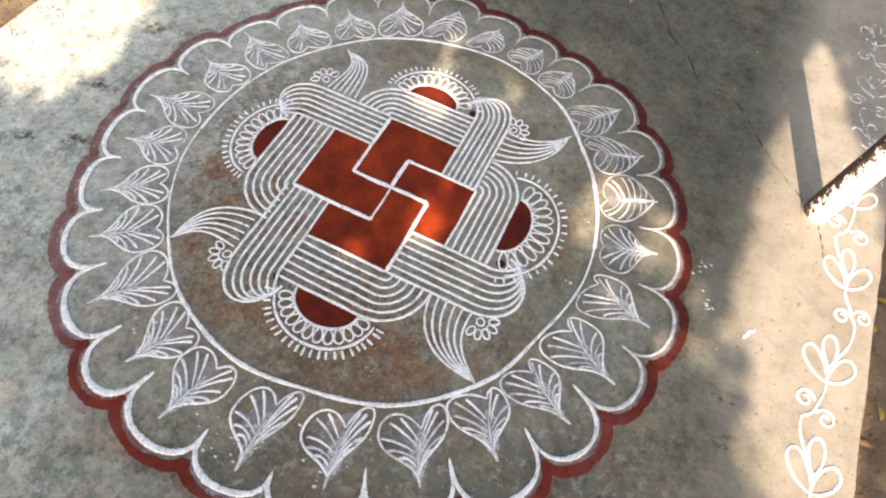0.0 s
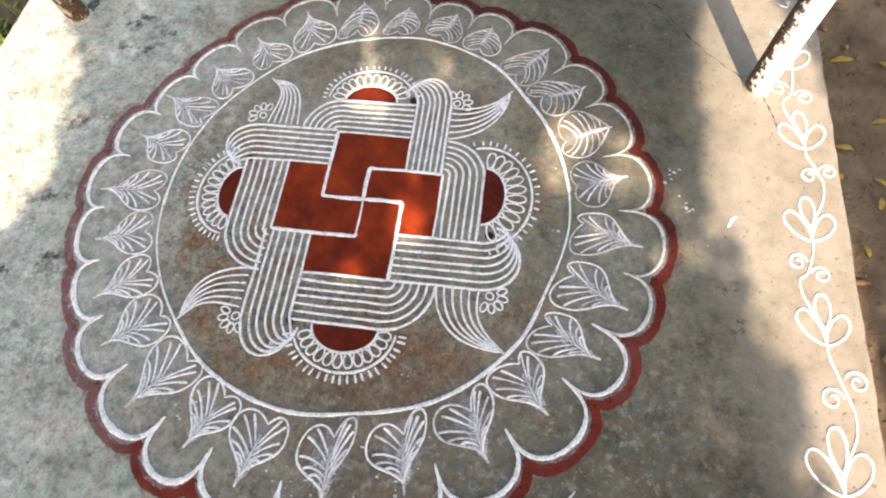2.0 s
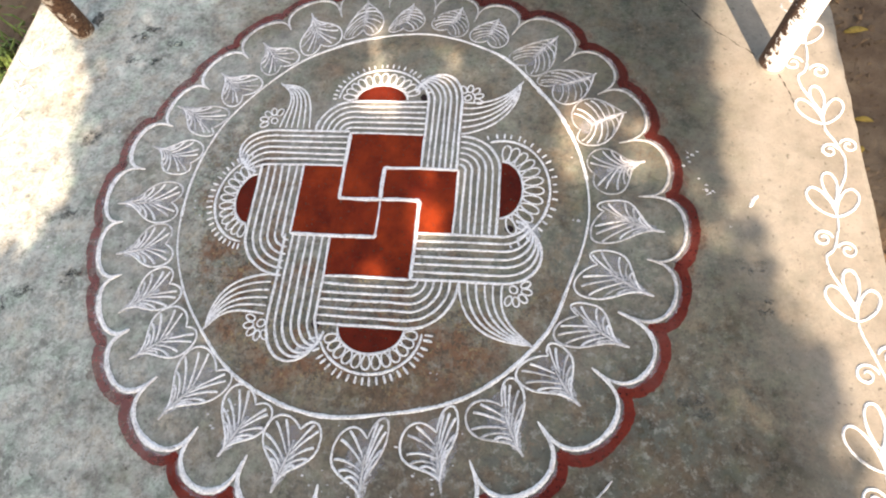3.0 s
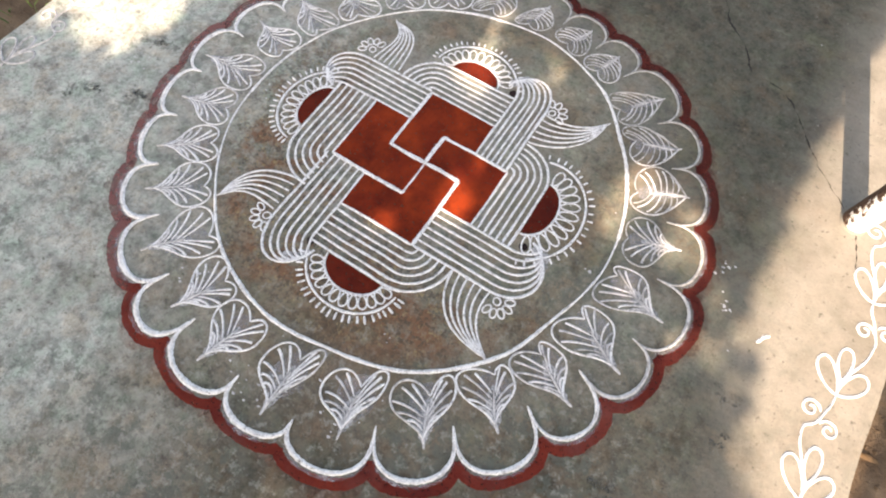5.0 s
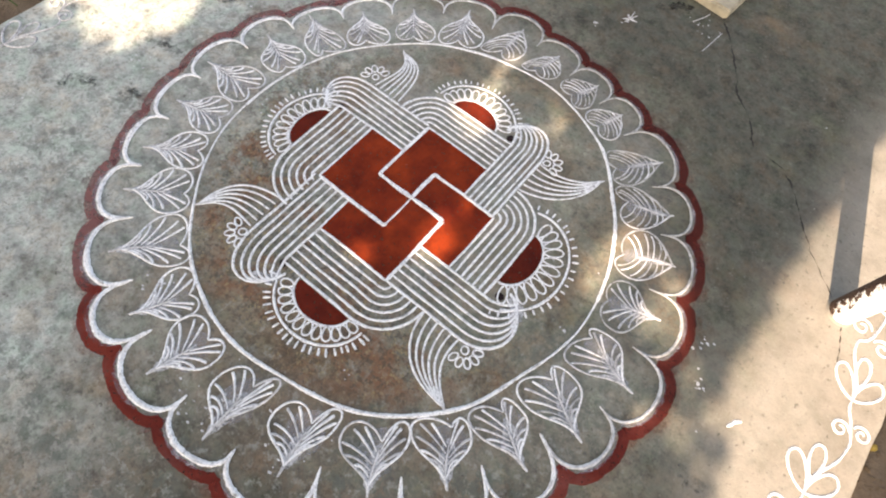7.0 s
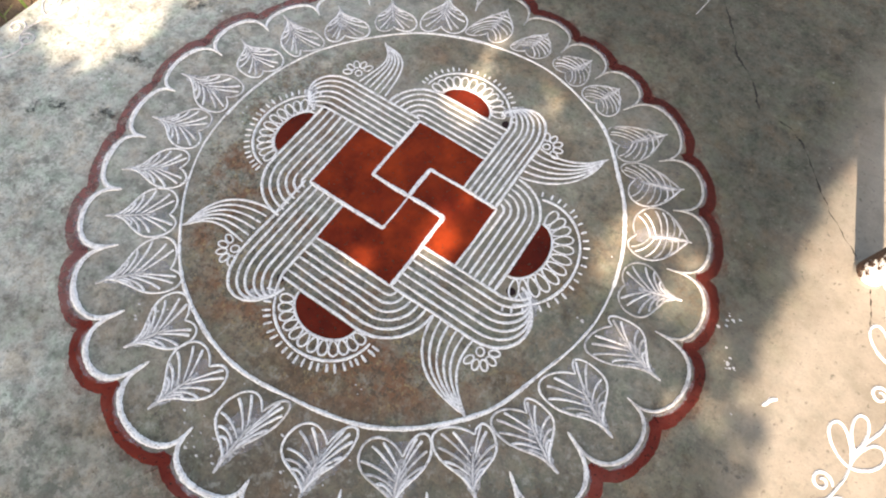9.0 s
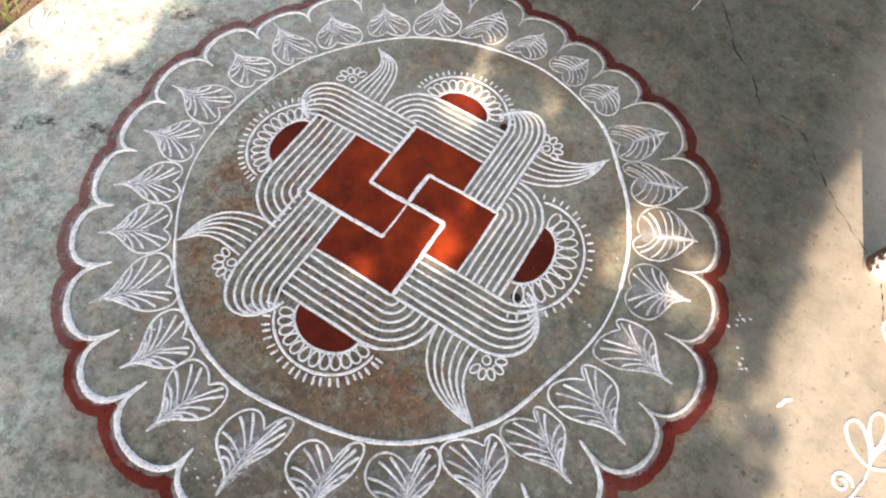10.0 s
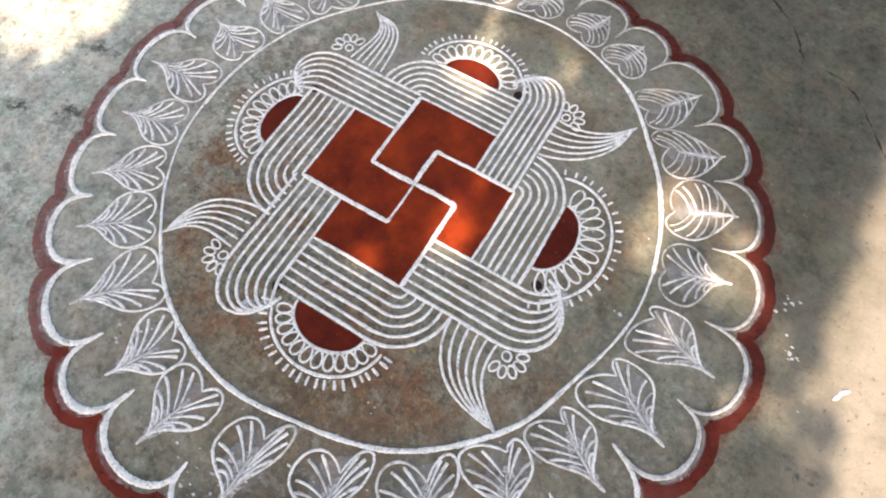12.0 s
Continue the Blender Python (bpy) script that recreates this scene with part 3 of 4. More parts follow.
def weave_side(k, q):
    nxt = SIDES[(k - 1) % 4]
    T = lambda pts: [turned(k, p) for p in pts]
    e, n, s, m = q["e"], q["n"], q["s"], q["m"]
    # red panel
    panel = filled("red_panel", T([(0, 0), (e, 0), (e, -n), (-s, -n), (-s, -m), (0, -m)]), RED, rangoli, 0.0016, "red ochre panel of the centre")
    stroke("outline", T([(0, 0), (e * 0.5, 0.002), (e, 0), (e + 0.002, -n * 0.5), (e, -n)]), 0.013, WHITE, panel, height=0.004, z=0.0017, swell=(lambda t: 0.5 if t < 0.3 else 0.95) if k == 3 else (lambda t: 1.0 + 0.15 * math.sin(t * 6 + k)))
    # long band below the panel: straight lines, then quarter turns
    band = empty("woven_band", rangoli, "band of parallel white chalk lines")
    gap = q["far"] - n
    for i in range(7):
        d = gap * i / 6
        wob = lambda: rng.uniform(-0.0022, 0.0022)
        line = [(-s + 0.004, -n - d + wob()), (-s * 0.3, -n - d + wob()), (e * 0.6, -n - d + wob())]
        if i:
            line += [(e + d * 0.97 * math.sin(a), -n - d * math.cos(a) + wob() * 0.4) for a in (j * math.pi / 2 / 9 for j in range(10))]
        else:
            line += [(e, -n)]
        stroke("chalk_line", T(line), 0.0085 if i not in (0, 6) else 0.0095, WHITE, band)
    # crossing band: straight lines that end in a curl
    curl = empty("woven_band", rangoli, "band of white chalk lines ending in a curl")
    ex, ey = q["eye"]
    for i in range(7):
        y = -(q["b0"] + (q["b1"] - q["b0"]) * i / 6)
        d = ey - y
        wob = lambda: rng.uniform(-0.0022, 0.0022)
        x1 = ex - 0.018
        end = (ex + 0.045 - 0.004 * i + 0.002 * (6 - i), ey + 0.022 + 0.0015 * i)
        far_end = (ex + 0.021, ey + 0.031)
        g = (q["bulge"] - 0.5 * x1 - 0.5 * far_end[0] - 0.0045) / (0.4575 * (ey + q["b1"]))
        line = [(e + 0.003, y + wob()), (e * 0.5 + x1 * 0.5, y + wob())] + bezier((x1, y + wob()), (x1 + 0.62 * d * g + 0.012, y), (end[0] + 0.60 * d * g, end[1] - 0.30 * d), end)
        stroke("chalk_line", T(line), 0.0085 if i not in (0, 6) else 0.0095, WHITE, curl, ends=(0.6, 0.8))
    heart_eye(q, k)
    stroke("curl_smear", T(bezier((ex + 0.03, ey + 0.02), (ex + 0.07, ey + 0.015), (ex + 0.09, ey - 0.02), (ex + 0.085, ey - 0.05))), 0.036, SMEAR, curl, height=0.0005, z=0.0022)
    # half flower outside the long band
    flower = empty("half_flower", rangoli, "half flower with red centre, white petals and short rays")
    fx, rx, ry, arc, ray = q["fl"]
    by = -q["far"] - 0.006
    half = lambda rr, rs, a: (fx + rr * math.cos(a), by - rs * math.sin(a))
    disc = [half(rx - 0.006, ry - 0.004, j * math.pi / 20) for j in range(21)]
    filled("red_disc", T(disc), RED_DISC, flower, 0.0016)
    stroke("inner_arc", T([half(rx, ry, j * math.pi / 24) for j in range(25)]), 0.008, WHITE, flower)
    ox = rx + (arc - ry) * 0.93
    a_first = (0.05, -0.28, 0.02, 0.05)[k]
    stroke("outer_arc", T([half(ox, arc, a_first + j * (math.pi * 0.88 - a_first) / 30) for j in range(31)]), 0.009, WHITE, flower)
    for j in range(13):
        a = (j + 0.5) * math.pi / 13
        if a > math.pi * 0.93:
            continue
        c = Vector(half(rx + (ox - rx) * 0.40, ry + (arc - ry) * 0.40, a))
        out = (Vector(half(ox, arc, a)) - Vector(half(rx, ry, a)))
        ln = out.length * 0.38
        out.normalize()
        across = Vector((-out.y, out.x))
        wd = 0.46 * math.pi * (rx * 0.55 + ry * 0.45 + (arc - ry) * 0.42) / 13
        loop = [tuple(c + out * (ln * math.cos(u)) + across * (wd * math.sin(u) * (1.0 + 0.25 * math.cos(u)))) for u in (v * math.tau / 14 for v in range(14))]
        stroke("petal", T(loop), 0.0062, WHITE, flower, step=0.005, closed=True, wander=0.0005)
    for j in range(23):
        a = a_first + j * (math.pi * 0.92 - a_first) / 22 + rng.uniform(-0.02, 0.02)
        reach = max(ray - arc, 0.027)
        p0, p1 = Vector(half(ox + 0.009, arc + 0.009, a)), Vector(half(ox + reach, arc + reach, a))
        p1 = p0 + (p1 - p0) * rng.uniform(0.85, 1.15)
        stroke("ray", T([p0, p1]), 0.0085, WHITE, flower, step=0.005, ends=(0.7, 0.7))
    # fan that reaches the ring
    fan = empty("fan", rangoli, "fan of curved white chalk strokes")
    f0, f1, fy = q["fan"]
    tip = Vector(q["tip"])
    for j in range(6):
        t = j / 5
        b0 = Vector((f0 + (f1 - f0) * t, fy - 0.002))
        c1 = b0 + Vector((0.012 - 0.022 * t, (-0.15 + 0.06 * t) * (1.0, 0.72, 0.9, 0.9)[k]))
        c2 = tip + Vector((-0.12 + 0.04 * t, 0.0 + 0.06 * t))
        stroke("chalk_line", T(bezier(b0, c1, c2, tip - Vector((0.012, -0.010)) * (0.3 + 0.5 * t))), 0.0075, WHITE, fan, ends=(0.7, 0.5))
    stroke("tip", T([tip + Vector((-0.055, 0.034)), tip + Vector((-0.02, 0.013)), tip + Vector((0.006, -0.006))]), 0.017, PALE, fan, swell=lambda t: 1.15 - 0.75 * t)
    # little flower in the crook of the fan
    let = empty("floret", rangoli, "tiny flower of white chalk loops")
    lx, ly = q["let"]
    for j in range(6):
        hub = Vector((lx - 0.014, ly + 0.012))
        if j == 0:
            c, out = hub, Vector((0.75, -0.66))
        else:
            a = 0.45 - (j - 1) * 0.60
            out = Vector((math.cos(a), math.sin(a)))
            c = hub + out * 0.041
        across = Vector((-out.y, out.x))
        ln, wd = (0.017, 0.0105) if j else (0.0135, 0.012)
        loop = [tuple(c + out * (ln * math.cos(u)) + across * (wd * math.sin(u))) for u in (v * math.tau / 12 for v in range(12))]
        stroke("petal", T(loop), 0.006, WHITE, let, step=0.005, closed=True, wander=0.0005)


for k, q in enumerate(SIDES):
    weave_side(k, q)

# the ring, uneven by hand: radius every twenty degrees
RING = [0.706, 0.705, 0.708, 0.735, 0.738, 0.722, 0.714, 0.702, 0.708, 0.711, 0.722, 0.722, 0.736, 0.736, 0.716, 0.728, 0.722, 0.695]


def ring_radius(deg):
    i = (deg % 360) / 20
    a, b = RING[int(i) % 18], RING[(int(i) + 1) % 18]
    t = i - int(i)
    t = t * t * (3 - 2 * t)
    return a + (b - a) * t


def polar(r, deg):
    return (r * math.cos(radians(deg)), r * math.sin(radians(deg)))


for start in range(0, 360, 90):
    a0 = start + 8
    stroke("ring_arc", [polar(ring_radius(a0 + j * 1.5), a0 + j * 1.5) for j in range(61)], 0.012, WHITE, rangoli, "quarter of the white chalk ring", height=0.004, ends=(0.8, 0.8), swell=lambda t: 0.85 + 0.3 * math.sin(t * 5 + start))

# cusps of the scalloped border: radius and bearing, then how far each lobe reaches
CUSPS = [(0.901, -108.4), (0.916, -93.6), (0.940, -80.5), (0.891, -65.6), (0.887, -51.3), (0.883, -36.7), (0.862, -24.1), (0.898, -11.3), (0.865, 3.0),
         (0.844, 17.2), (0.865, 31.5), (0.861, 44.2), (0.839, 60.0), (0.836, 71.2), (0.837, 82.7), (0.872, 95.2), (0.862, 108.2), (0.885, 122.0),
         (0.866, 135.6), (0.869, 148.8), (0.890, 161.8), (0.905, 174.4), (0.929, 187.9), (0.917, 200.7), (0.924, 213.5), (0.907, 226.1), (0.911, 240.1)]
REACH = [1.036, 1.028, 1.046, 1.036, 1.036, 1.020, 1.010, 1.014, 0.984, 0.980, 0.986, 0.986, 0.956, 0.946, 0.957, 0.995, 0.99, 0.98,
         0.962, 0.962, 1.004, 1.019, 1.011, 1.014, 1.036, 1.046, 1.050]


def scallop(i):
    r0, a0 = CUSPS[i]
    r1, a1 = CUSPS[(i + 1) % 27]
    if a1 < a0:
        a1 += 360
    top = REACH[i] - 0.005
    lobe = empty("scallop", rangoli, "white chalk scallop edged with red ochre")
    mid, half = (a0 + a1) / 2, (a1 - a0) / 2

    def path(lift, foot, u0, u1, n=26, power=0.62):
        out = []
        for j in range(n + 1):
            u = math.pi * (u0 + (u1 - u0) * j / n)
            base = (r0 * (1 - u / math.pi) + r1 * u / math.pi) + foot
            out.append(polar(base + (top + lift - base) * math.sin(u) ** power, mid - half * math.cos(u)))
        return out

    longer = 0.02 if i % 2 else 0.0
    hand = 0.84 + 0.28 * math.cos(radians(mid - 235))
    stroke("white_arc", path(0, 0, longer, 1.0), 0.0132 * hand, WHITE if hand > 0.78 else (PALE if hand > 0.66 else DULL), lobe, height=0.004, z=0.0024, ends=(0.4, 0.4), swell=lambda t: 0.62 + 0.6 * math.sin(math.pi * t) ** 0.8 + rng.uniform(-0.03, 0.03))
    stroke("chalk_haze", path(0.010, 0.02, 0.12, 0.88), 0.018 * hand, HALO, lobe, height=0.0004, z=0.0021, swell=lambda t: 0.4 + 0.8 * math.sin(math.pi * t))
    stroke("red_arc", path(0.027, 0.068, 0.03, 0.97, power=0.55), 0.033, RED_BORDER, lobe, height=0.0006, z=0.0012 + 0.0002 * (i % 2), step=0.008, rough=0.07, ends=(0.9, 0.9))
    stroke("red_film", path(0.034, 0.072, 0.03, 0.97, power=0.55), 0.055, RED_FILM, lobe, height=0.0002, z=0.0006, step=0.01, rough=0.3)


for i in range(27):
    scallop(i)

# heart leaves: bearing of the base, bearing and radius of the tip
LEAVES = [(-101.6, -101.3, 0.965), (-86.1, -86.0, 0.967), (-71.6, -71.8, 0.948), (-57.2, -56.9, 0.942), (-43.6, -43.6, 0.927), (-33.0, -29.4, 0.934), (-18.7, -18.2, 0.940),
          (-4.8, -4.6, 0.939), (10.2, 11.5, 0.905), (26.0, 24.5, 0.915), (36.7, 36.7, 0.914), (52.2, 50.4, 0.932), (64.8, 65.7, 0.886), (77.9, 75.7, 0.892), (90.4, 88.8, 0.888),
          (103.4, 100.7, 0.920), (115.8, 115.5, 0.929), (130.0, 129.8, 0.893), (144.5, 143.3, 0.891), (155.9, 156.4, 0.931), (170.3, 168.3, 0.915), (183.3, 183.2, 0.963),
          (195.5, 195.5, 0.937), (207.4, 208.8, 0.943), (219.3, 219.4, 0.954), (232.3, 232.8, 0.974), (248.4, 246.7, 0.942)]


# how far the two lobes of each leaf spread from its midline, how far along it they are widest, and where the notch lies
SPREAD = [(.085, .09), (.09, .075), (.095, .09), (.095, .10), (.08, .09), (.06, .09), (.075, .10), (.065, .095), (.095, .085), (.10, .095), (.06, .11), (.09, .06), (.075, .075),
          (.075, .075), (.068, .062), (.077, .074), (.09, .088), (.088, .07), (.093, .075), (.066, .077), (.083, .074), (.085, .08), (.085, .08), (.084, .07), (.09, .086), (.09, .098), (.105, .066)]
RISE = [(.70, .70), (.56, .95), (.57, .92), (.69, .84), (.86, .68), (.86, .57), (.84, .57), (.90, .58), (.65, .67), (.65, .57), (.66, .79), (.74, .92), (.68, .72),
        (.70, .72), (.57, 1.0), (.57, 1.0), (.69, .80), (.76, .71), (.79, .73), (.89, .66), (.73, .58), (.72, .70), (.70, .72), (.71, .75), (.68, .68), (.80, .81), (.78, .74)]
NOTCH = [(-.02, .85), (-.014, .79), (-.019, .73), (-.024, .72), (-.037, .85), (-.041, .77), (-.042, .80), (-.05, .86), (.006, .92), (.024, .88), (-.045, .80), (.018, .92), (0, .84),
         (0, .84), (-.007, .88), (0, .79), (-.006, .87), (0, .87), (-.005, .88), (-.03, .90), (-.007, .90), (0, .85), (0, .86), (.008, .88), (-.011, .90), (-.03, .93), (.005, .90)]


def heart_leaf(i):
    base_a, tip_a, tip_r = LEAVES[i]
    tip = Vector(polar(tip_r, tip_a))
    foot = Vector(polar(ring_radius(base_a) + 0.016, base_a))
    axis = foot - tip
    ln = axis.length
    axis.normalize()
    across = Vector((-axis.y, axis.x))
    P = lambda x, y: tip + axis * (y * ln) + across * x
    leaf = empty("heart_leaf", rangoli, "heart-shaped leaf drawn in thin white chalk")
    j = lambda a=0.05: rng.uniform(-a, a)
    nx, ny = NOTCH[i]
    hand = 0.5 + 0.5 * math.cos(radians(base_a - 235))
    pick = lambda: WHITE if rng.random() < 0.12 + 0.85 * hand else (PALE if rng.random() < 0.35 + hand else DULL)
    combed = math.cos(radians(base_a - 66)) > 0.70
    spine = lambda y: P(nx * (y / ny) ** 1.6, y)
    for sgn, wide, rise in ((1, SPREAD[i][0], RISE[i][0]), (-1, SPREAD[i][1], RISE[i][1])):
        x = sgn * wide
        high = max(rise + 0.08, min(rise + 0.30, 1.10))
        if combed:
            side = bezier(P(0, 0.03), P(0.34 * x, 0.03 + 0.22 * rise), P(0.98 * x, rise - 0.42 * rise), P(x, rise), 12)
        else:
            side = bezier(P(0, 0.12), P(0.16 * x, 0.12 + 0.42 * (rise - 0.12)), P(0.97 * x, rise - 0.50 * (rise - 0.12)), P(x, rise), 12)
        lobe = bezier(side[-1], P(1.01 * x, high), P(nx + (x - nx) * 0.38, max(1.10, ny + 0.20) + j(0.03)), P(nx, ny), 12)
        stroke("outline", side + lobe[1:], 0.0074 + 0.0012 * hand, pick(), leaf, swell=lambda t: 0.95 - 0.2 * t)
        if combed:
            # close parallel veins combed back from the tip to the ring
            edge = side + lobe[1:]
            for v in range(6):
                t = v / 5
                a = spine(0.20 + 0.46 * t) + across * (sgn * 0.003)
                z = a + (edge[int(6 + 12.5 * t)] - a) * (0.90 + j(0.04)) + across * j(0.002)
                bulge = axis * (-ln * (0.06 - 0.03 * t)) + across * (sgn * 0.010)
                stroke("vein", bezier(a, a + (z - a) * 0.35 + bulge, a + (z - a) * 0.72 + bulge, z, 8), 0.0054, pick(), leaf, swell=lambda t: 0.8 + 0.3 * t, ends=(0.5, 0.8), wander=0.0008)
            continue
        rim = (side[6], side[9], side[12], lobe[4], lobe[7])
        for v in range(5):
            t = v / 4
            a = spine(0.24 + 0.34 * t) + across * (sgn * 0.005)
            z = a + (rim[v] - a) * (0.88 + j(0.05)) + across * j(0.003)
            bulge = axis * (ln * (0.075 - 0.05 * t))
            stroke("vein", bezier(a, a + (z - a) * 0.30 + bulge, a + (z - a) * 0.70 + bulge, z, 8), 0.0066 + 0.0012 * hand, pick(), leaf, swell=lambda t: 0.55 + 0.65 * t, ends=(0.4, 0.8))
    stroke("stem", [P(j(0.003), -0.02), P(0, 0.12), spine(0.36), spine(0.62)], 0.010, PALE, leaf, swell=lambda t: 1.0 - 0.45 * t)
    stroke("smear", [P(0, 0.06), spine(0.36), spine(0.70)], 0.022 if combed else 0.040, SMEAR, leaf, height=0.0003, z=0.0007, swell=lambda t: 0.35 + 0.8 * math.sin(math.pi * t), rough=0.10)
    stroke("haze", [P(0, 0.22), spine(0.5), spine(0.92)], 0.070 if combed else 0.105, HALO, leaf, height=0.0002, z=0.0005, swell=lambda t: 0.3 + 0.8 * math.sin(math.pi * t), rough=0.06)


for i in range(27):
    heart_leaf(i)


# ---- the flowering vines along both edges ----
def spiral(cx, cy, r, start, sense, turns=1.6):
    n = 30
    return [(cx + r * (1 - 0.80 * t) * math.cos(start + sense * t * turns * math.tau), cy + r * (1 - 0.80 * t) * math.sin(start + sense * t * turns * math.tau)) for t in (j / n for j in range(n + 1))]


def vine_border(name, units, label, fresh, width, paled=0):
    """A vine of flowers. Each unit: foot of the flower, its lean, its size, then the two spirals below it, counted from its foot.
    The stem enters the flowers east and west of the middle petal by turns; the first few units may be half trodden away."""
    vine = empty(name)
    tagged(vine, label, "floor drawing")
    for i, (bx, by, lean, size, lx, ly, rx, ry) in enumerate(units):
        mat = TRODDEN if i < paled else fresh
        flower = empty("vine_flower", vine, "three-petalled flower of white chalk")
        R = lambda x, y: (bx + size * (x * math.cos(lean) - y * math.sin(lean)), by + size * (x * math.sin(lean) + y * math.cos(lean)))
        for sgn, tx, ty, fat in ((-1, -0.070, 0.106, 0.036), (0, -0.004, 0.104, 0.038), (1, 0.064, 0.100, 0.035)):
            tx, ty = tx + rng.uniform(-0.005, 0.005), ty + rng.uniform(-0.006, 0.006)
            d = Vector((tx, ty))
            side = Vector((-d.y, d.x)).normalized()
            o = Vector((0, 0.05)) if sgn == 0 else Vector((0, 0.0))
            end = o + d * 0.97
            inner = 1.0 - 0.35 * abs(sgn)
            wl, wr = (fat * (inner if sgn == 1 else 1), fat * (inner if sgn == -1 else 1))
            wl, wr = (wl * (0.8 if sgn == 0 else 1.25), wr * (0.8 if sgn == 0 else 1.25))
            loop = bezier(o, o + d * 0.30 + side * wl * 0.9, end + side * wl * 0.95, end, 10) + bezier(end, end - side * wr * 0.95, o + d * 0.30 - side * wr * 0.9, o, 10)[1:]
            stroke("petal", [R(*p) for p in loop], width, mat, flower, height=0.004)
        stroke("pistil", [R(0, 0.0), R(0.002, 0.03), R(-0.002, 0.056)], width * 1.15, mat, flower, height=0.004)
        if i + 1 < len(units):
            nx, ny = units[i + 1][:2]
            way = (-1) ** i
            left, right = Vector((bx + lx, by + ly)), Vector((bx + rx, by + ry))
            mid = (left + right) / 2
            bow = Vector((nx + 0.054 * way, ny + 0.175))
            stem = bezier((bx, by), (bx, by - 0.05), mid + Vector((-0.012 * way, 0.05)), mid, 8)
            stem += bezier(mid, mid + Vector((0.016 * way, -0.045)), bow + Vector((0.006 * way, 0.05)), bow, 8)[1:]
            stem += bezier(bow, bow - Vector((0.004 * way, 0.04)), (nx + 0.020 * way, ny + 0.10), (nx + 0.003 * way, ny + 0.05), 8)[1:]
            stroke("stem", stem, width * 0.95, mat, vine, height=0.004)
            for at, sense, start in ((left, 1, 0.1), (right, -1, 3.0)):
                r = min(0.034, abs(right.x - left.x) * 0.46)
                stroke("spiral", spiral(at.x, at.y, r, start, sense, 1.45), width * 0.95, mat, vine, height=0.004, wander=0.0006)


EAST_VINE = [(1.455, 1.60, 0.0, 0.9, -0.035, -0.09, 0.05, -0.13), (1.475, 1.285, 0.0, 0.85, -0.057, -0.05, 0.035, -0.08), (1.491, 0.992, 0.0, 0.9, -0.055, -0.13, 0.035, -0.16),
             (1.478, 0.346, 0.0, 1.0, 0.001, -0.105, 0.063, -0.085), (1.463, -0.002, 0.0, 1.04, -0.052, -0.076, 0.013, -0.113), (1.464, -0.338, -0.03, 1.02, -0.004, -0.155, 0.070, -0.100),
             (1.460, -0.748, 0.02, 1.15, -0.042, -0.072, 0.040, -0.10), (1.455, -1.12, 0.0, 1.0, 0.0, 0.0, 0.0, 0.0)]
# one more flower stands behind the white post
EAST_VINE.insert(3, (1.470, 0.690, 0.0, 0.9, -0.055, -0.09, 0.028, -0.125))
vine_border("vine_border", EAST_VINE, "white chalk vine of flowers and spirals along the slab edge", WHITE, 0.0082, 3)
vine_border("vine_border", [(-1.57, 0.55 - 0.35 * k, 0.03 * (-1) ** k, 1.0, -0.045, -0.10, 0.035, -0.12) for k in range(6)],
            "faint white chalk vine along the far slab edge", PALE, 0.0085)


# ---- posts ----
def post(name, x, y, radius, height, mat, label, lean=(0, 0)):
    thing = empty(name)
    thing.location = (x, y, 0)
    tagged(thing, label, "post")
    bm = bmesh.new()
    seg, rings = 28, []
    for i in range(41):
        t = i / 40
        z = -0.03 + (height + 0.03) * t
        r = radius * (1 + 0.02 * noise.noise(Vector((x, y, z * 9))))
        rings.append([bm.verts.new((math.cos(a) * r * (1 + 0.012 * noise.noise(Vector((a * 2, z * 30, 1)))) + lean[0] * z, math.sin(a) * r + lean[1] * z, z)) for a in (k * math.tau / seg for k in range(seg))])
    for u, v in zip(rings, rings[1:]):
        for k in range(seg):
            bm.faces.new((u[k], u[(k + 1) % seg], v[(k + 1) % seg], v[k]))
    bm.faces.new(rings[-1])
    part("pipe", bm, mat, thing, smooth=True)
    bm = bmesh.new()
    lo, hi = [], []
    for k in range(24):
        a = k * math.tau / 24
        r = radius * (1.10 + 0.10 * noise.noise(Vector((math.cos(a) * 2, math.sin(a) * 2, x))))
        lo.append(bm.verts.new((math.cos(a) * r * 1.08, math.sin(a) * r * 1.08, -0.004)))
        hi.append(bm.verts.new((math.cos(a) * radius * 0.99, math.sin(a) * radius * 0.99, 0.009)))
    for k in range(24):
        bm.faces.new((lo[k], lo[(k + 1) % 24], hi[(k + 1) % 24], hi[k]))
    part("mortar_collar", bm, CONCRETE, thing, smooth=True)
    return thing


post("post", 1.343, 0.601, 0.045, 2.5, POST_PAINT, "white-painted steel pipe post rusting at its foot")
post("post", -1.384, 0.742, 0.045, 2.5, POST_RUST, "rusty brown steel pipe post with flaking paint")


# ---- cement step, cracks, flecks ----
def cement_step():
    bm = bmesh.new()
    bmesh.ops.create_cube(bm, size=1)
    for v in bm.verts:
        v.co = Vector((v.co.x * 1.1 - 0.55, v.co.y * 0.7 + 0.35, v.co.z * 0.05 + 0.02))
    bmesh.ops.bevel(bm, geom=list(bm.edges), offset=0.008, segments=2, affect="EDGES")
    ob = part("step", bm, STEP)
    ob.matrix_world = pose(0.435, 1.555, 0, 0, 0, -5)
    tagged(ob, "low beige cement step with a worn corner", "step")


cement_step()


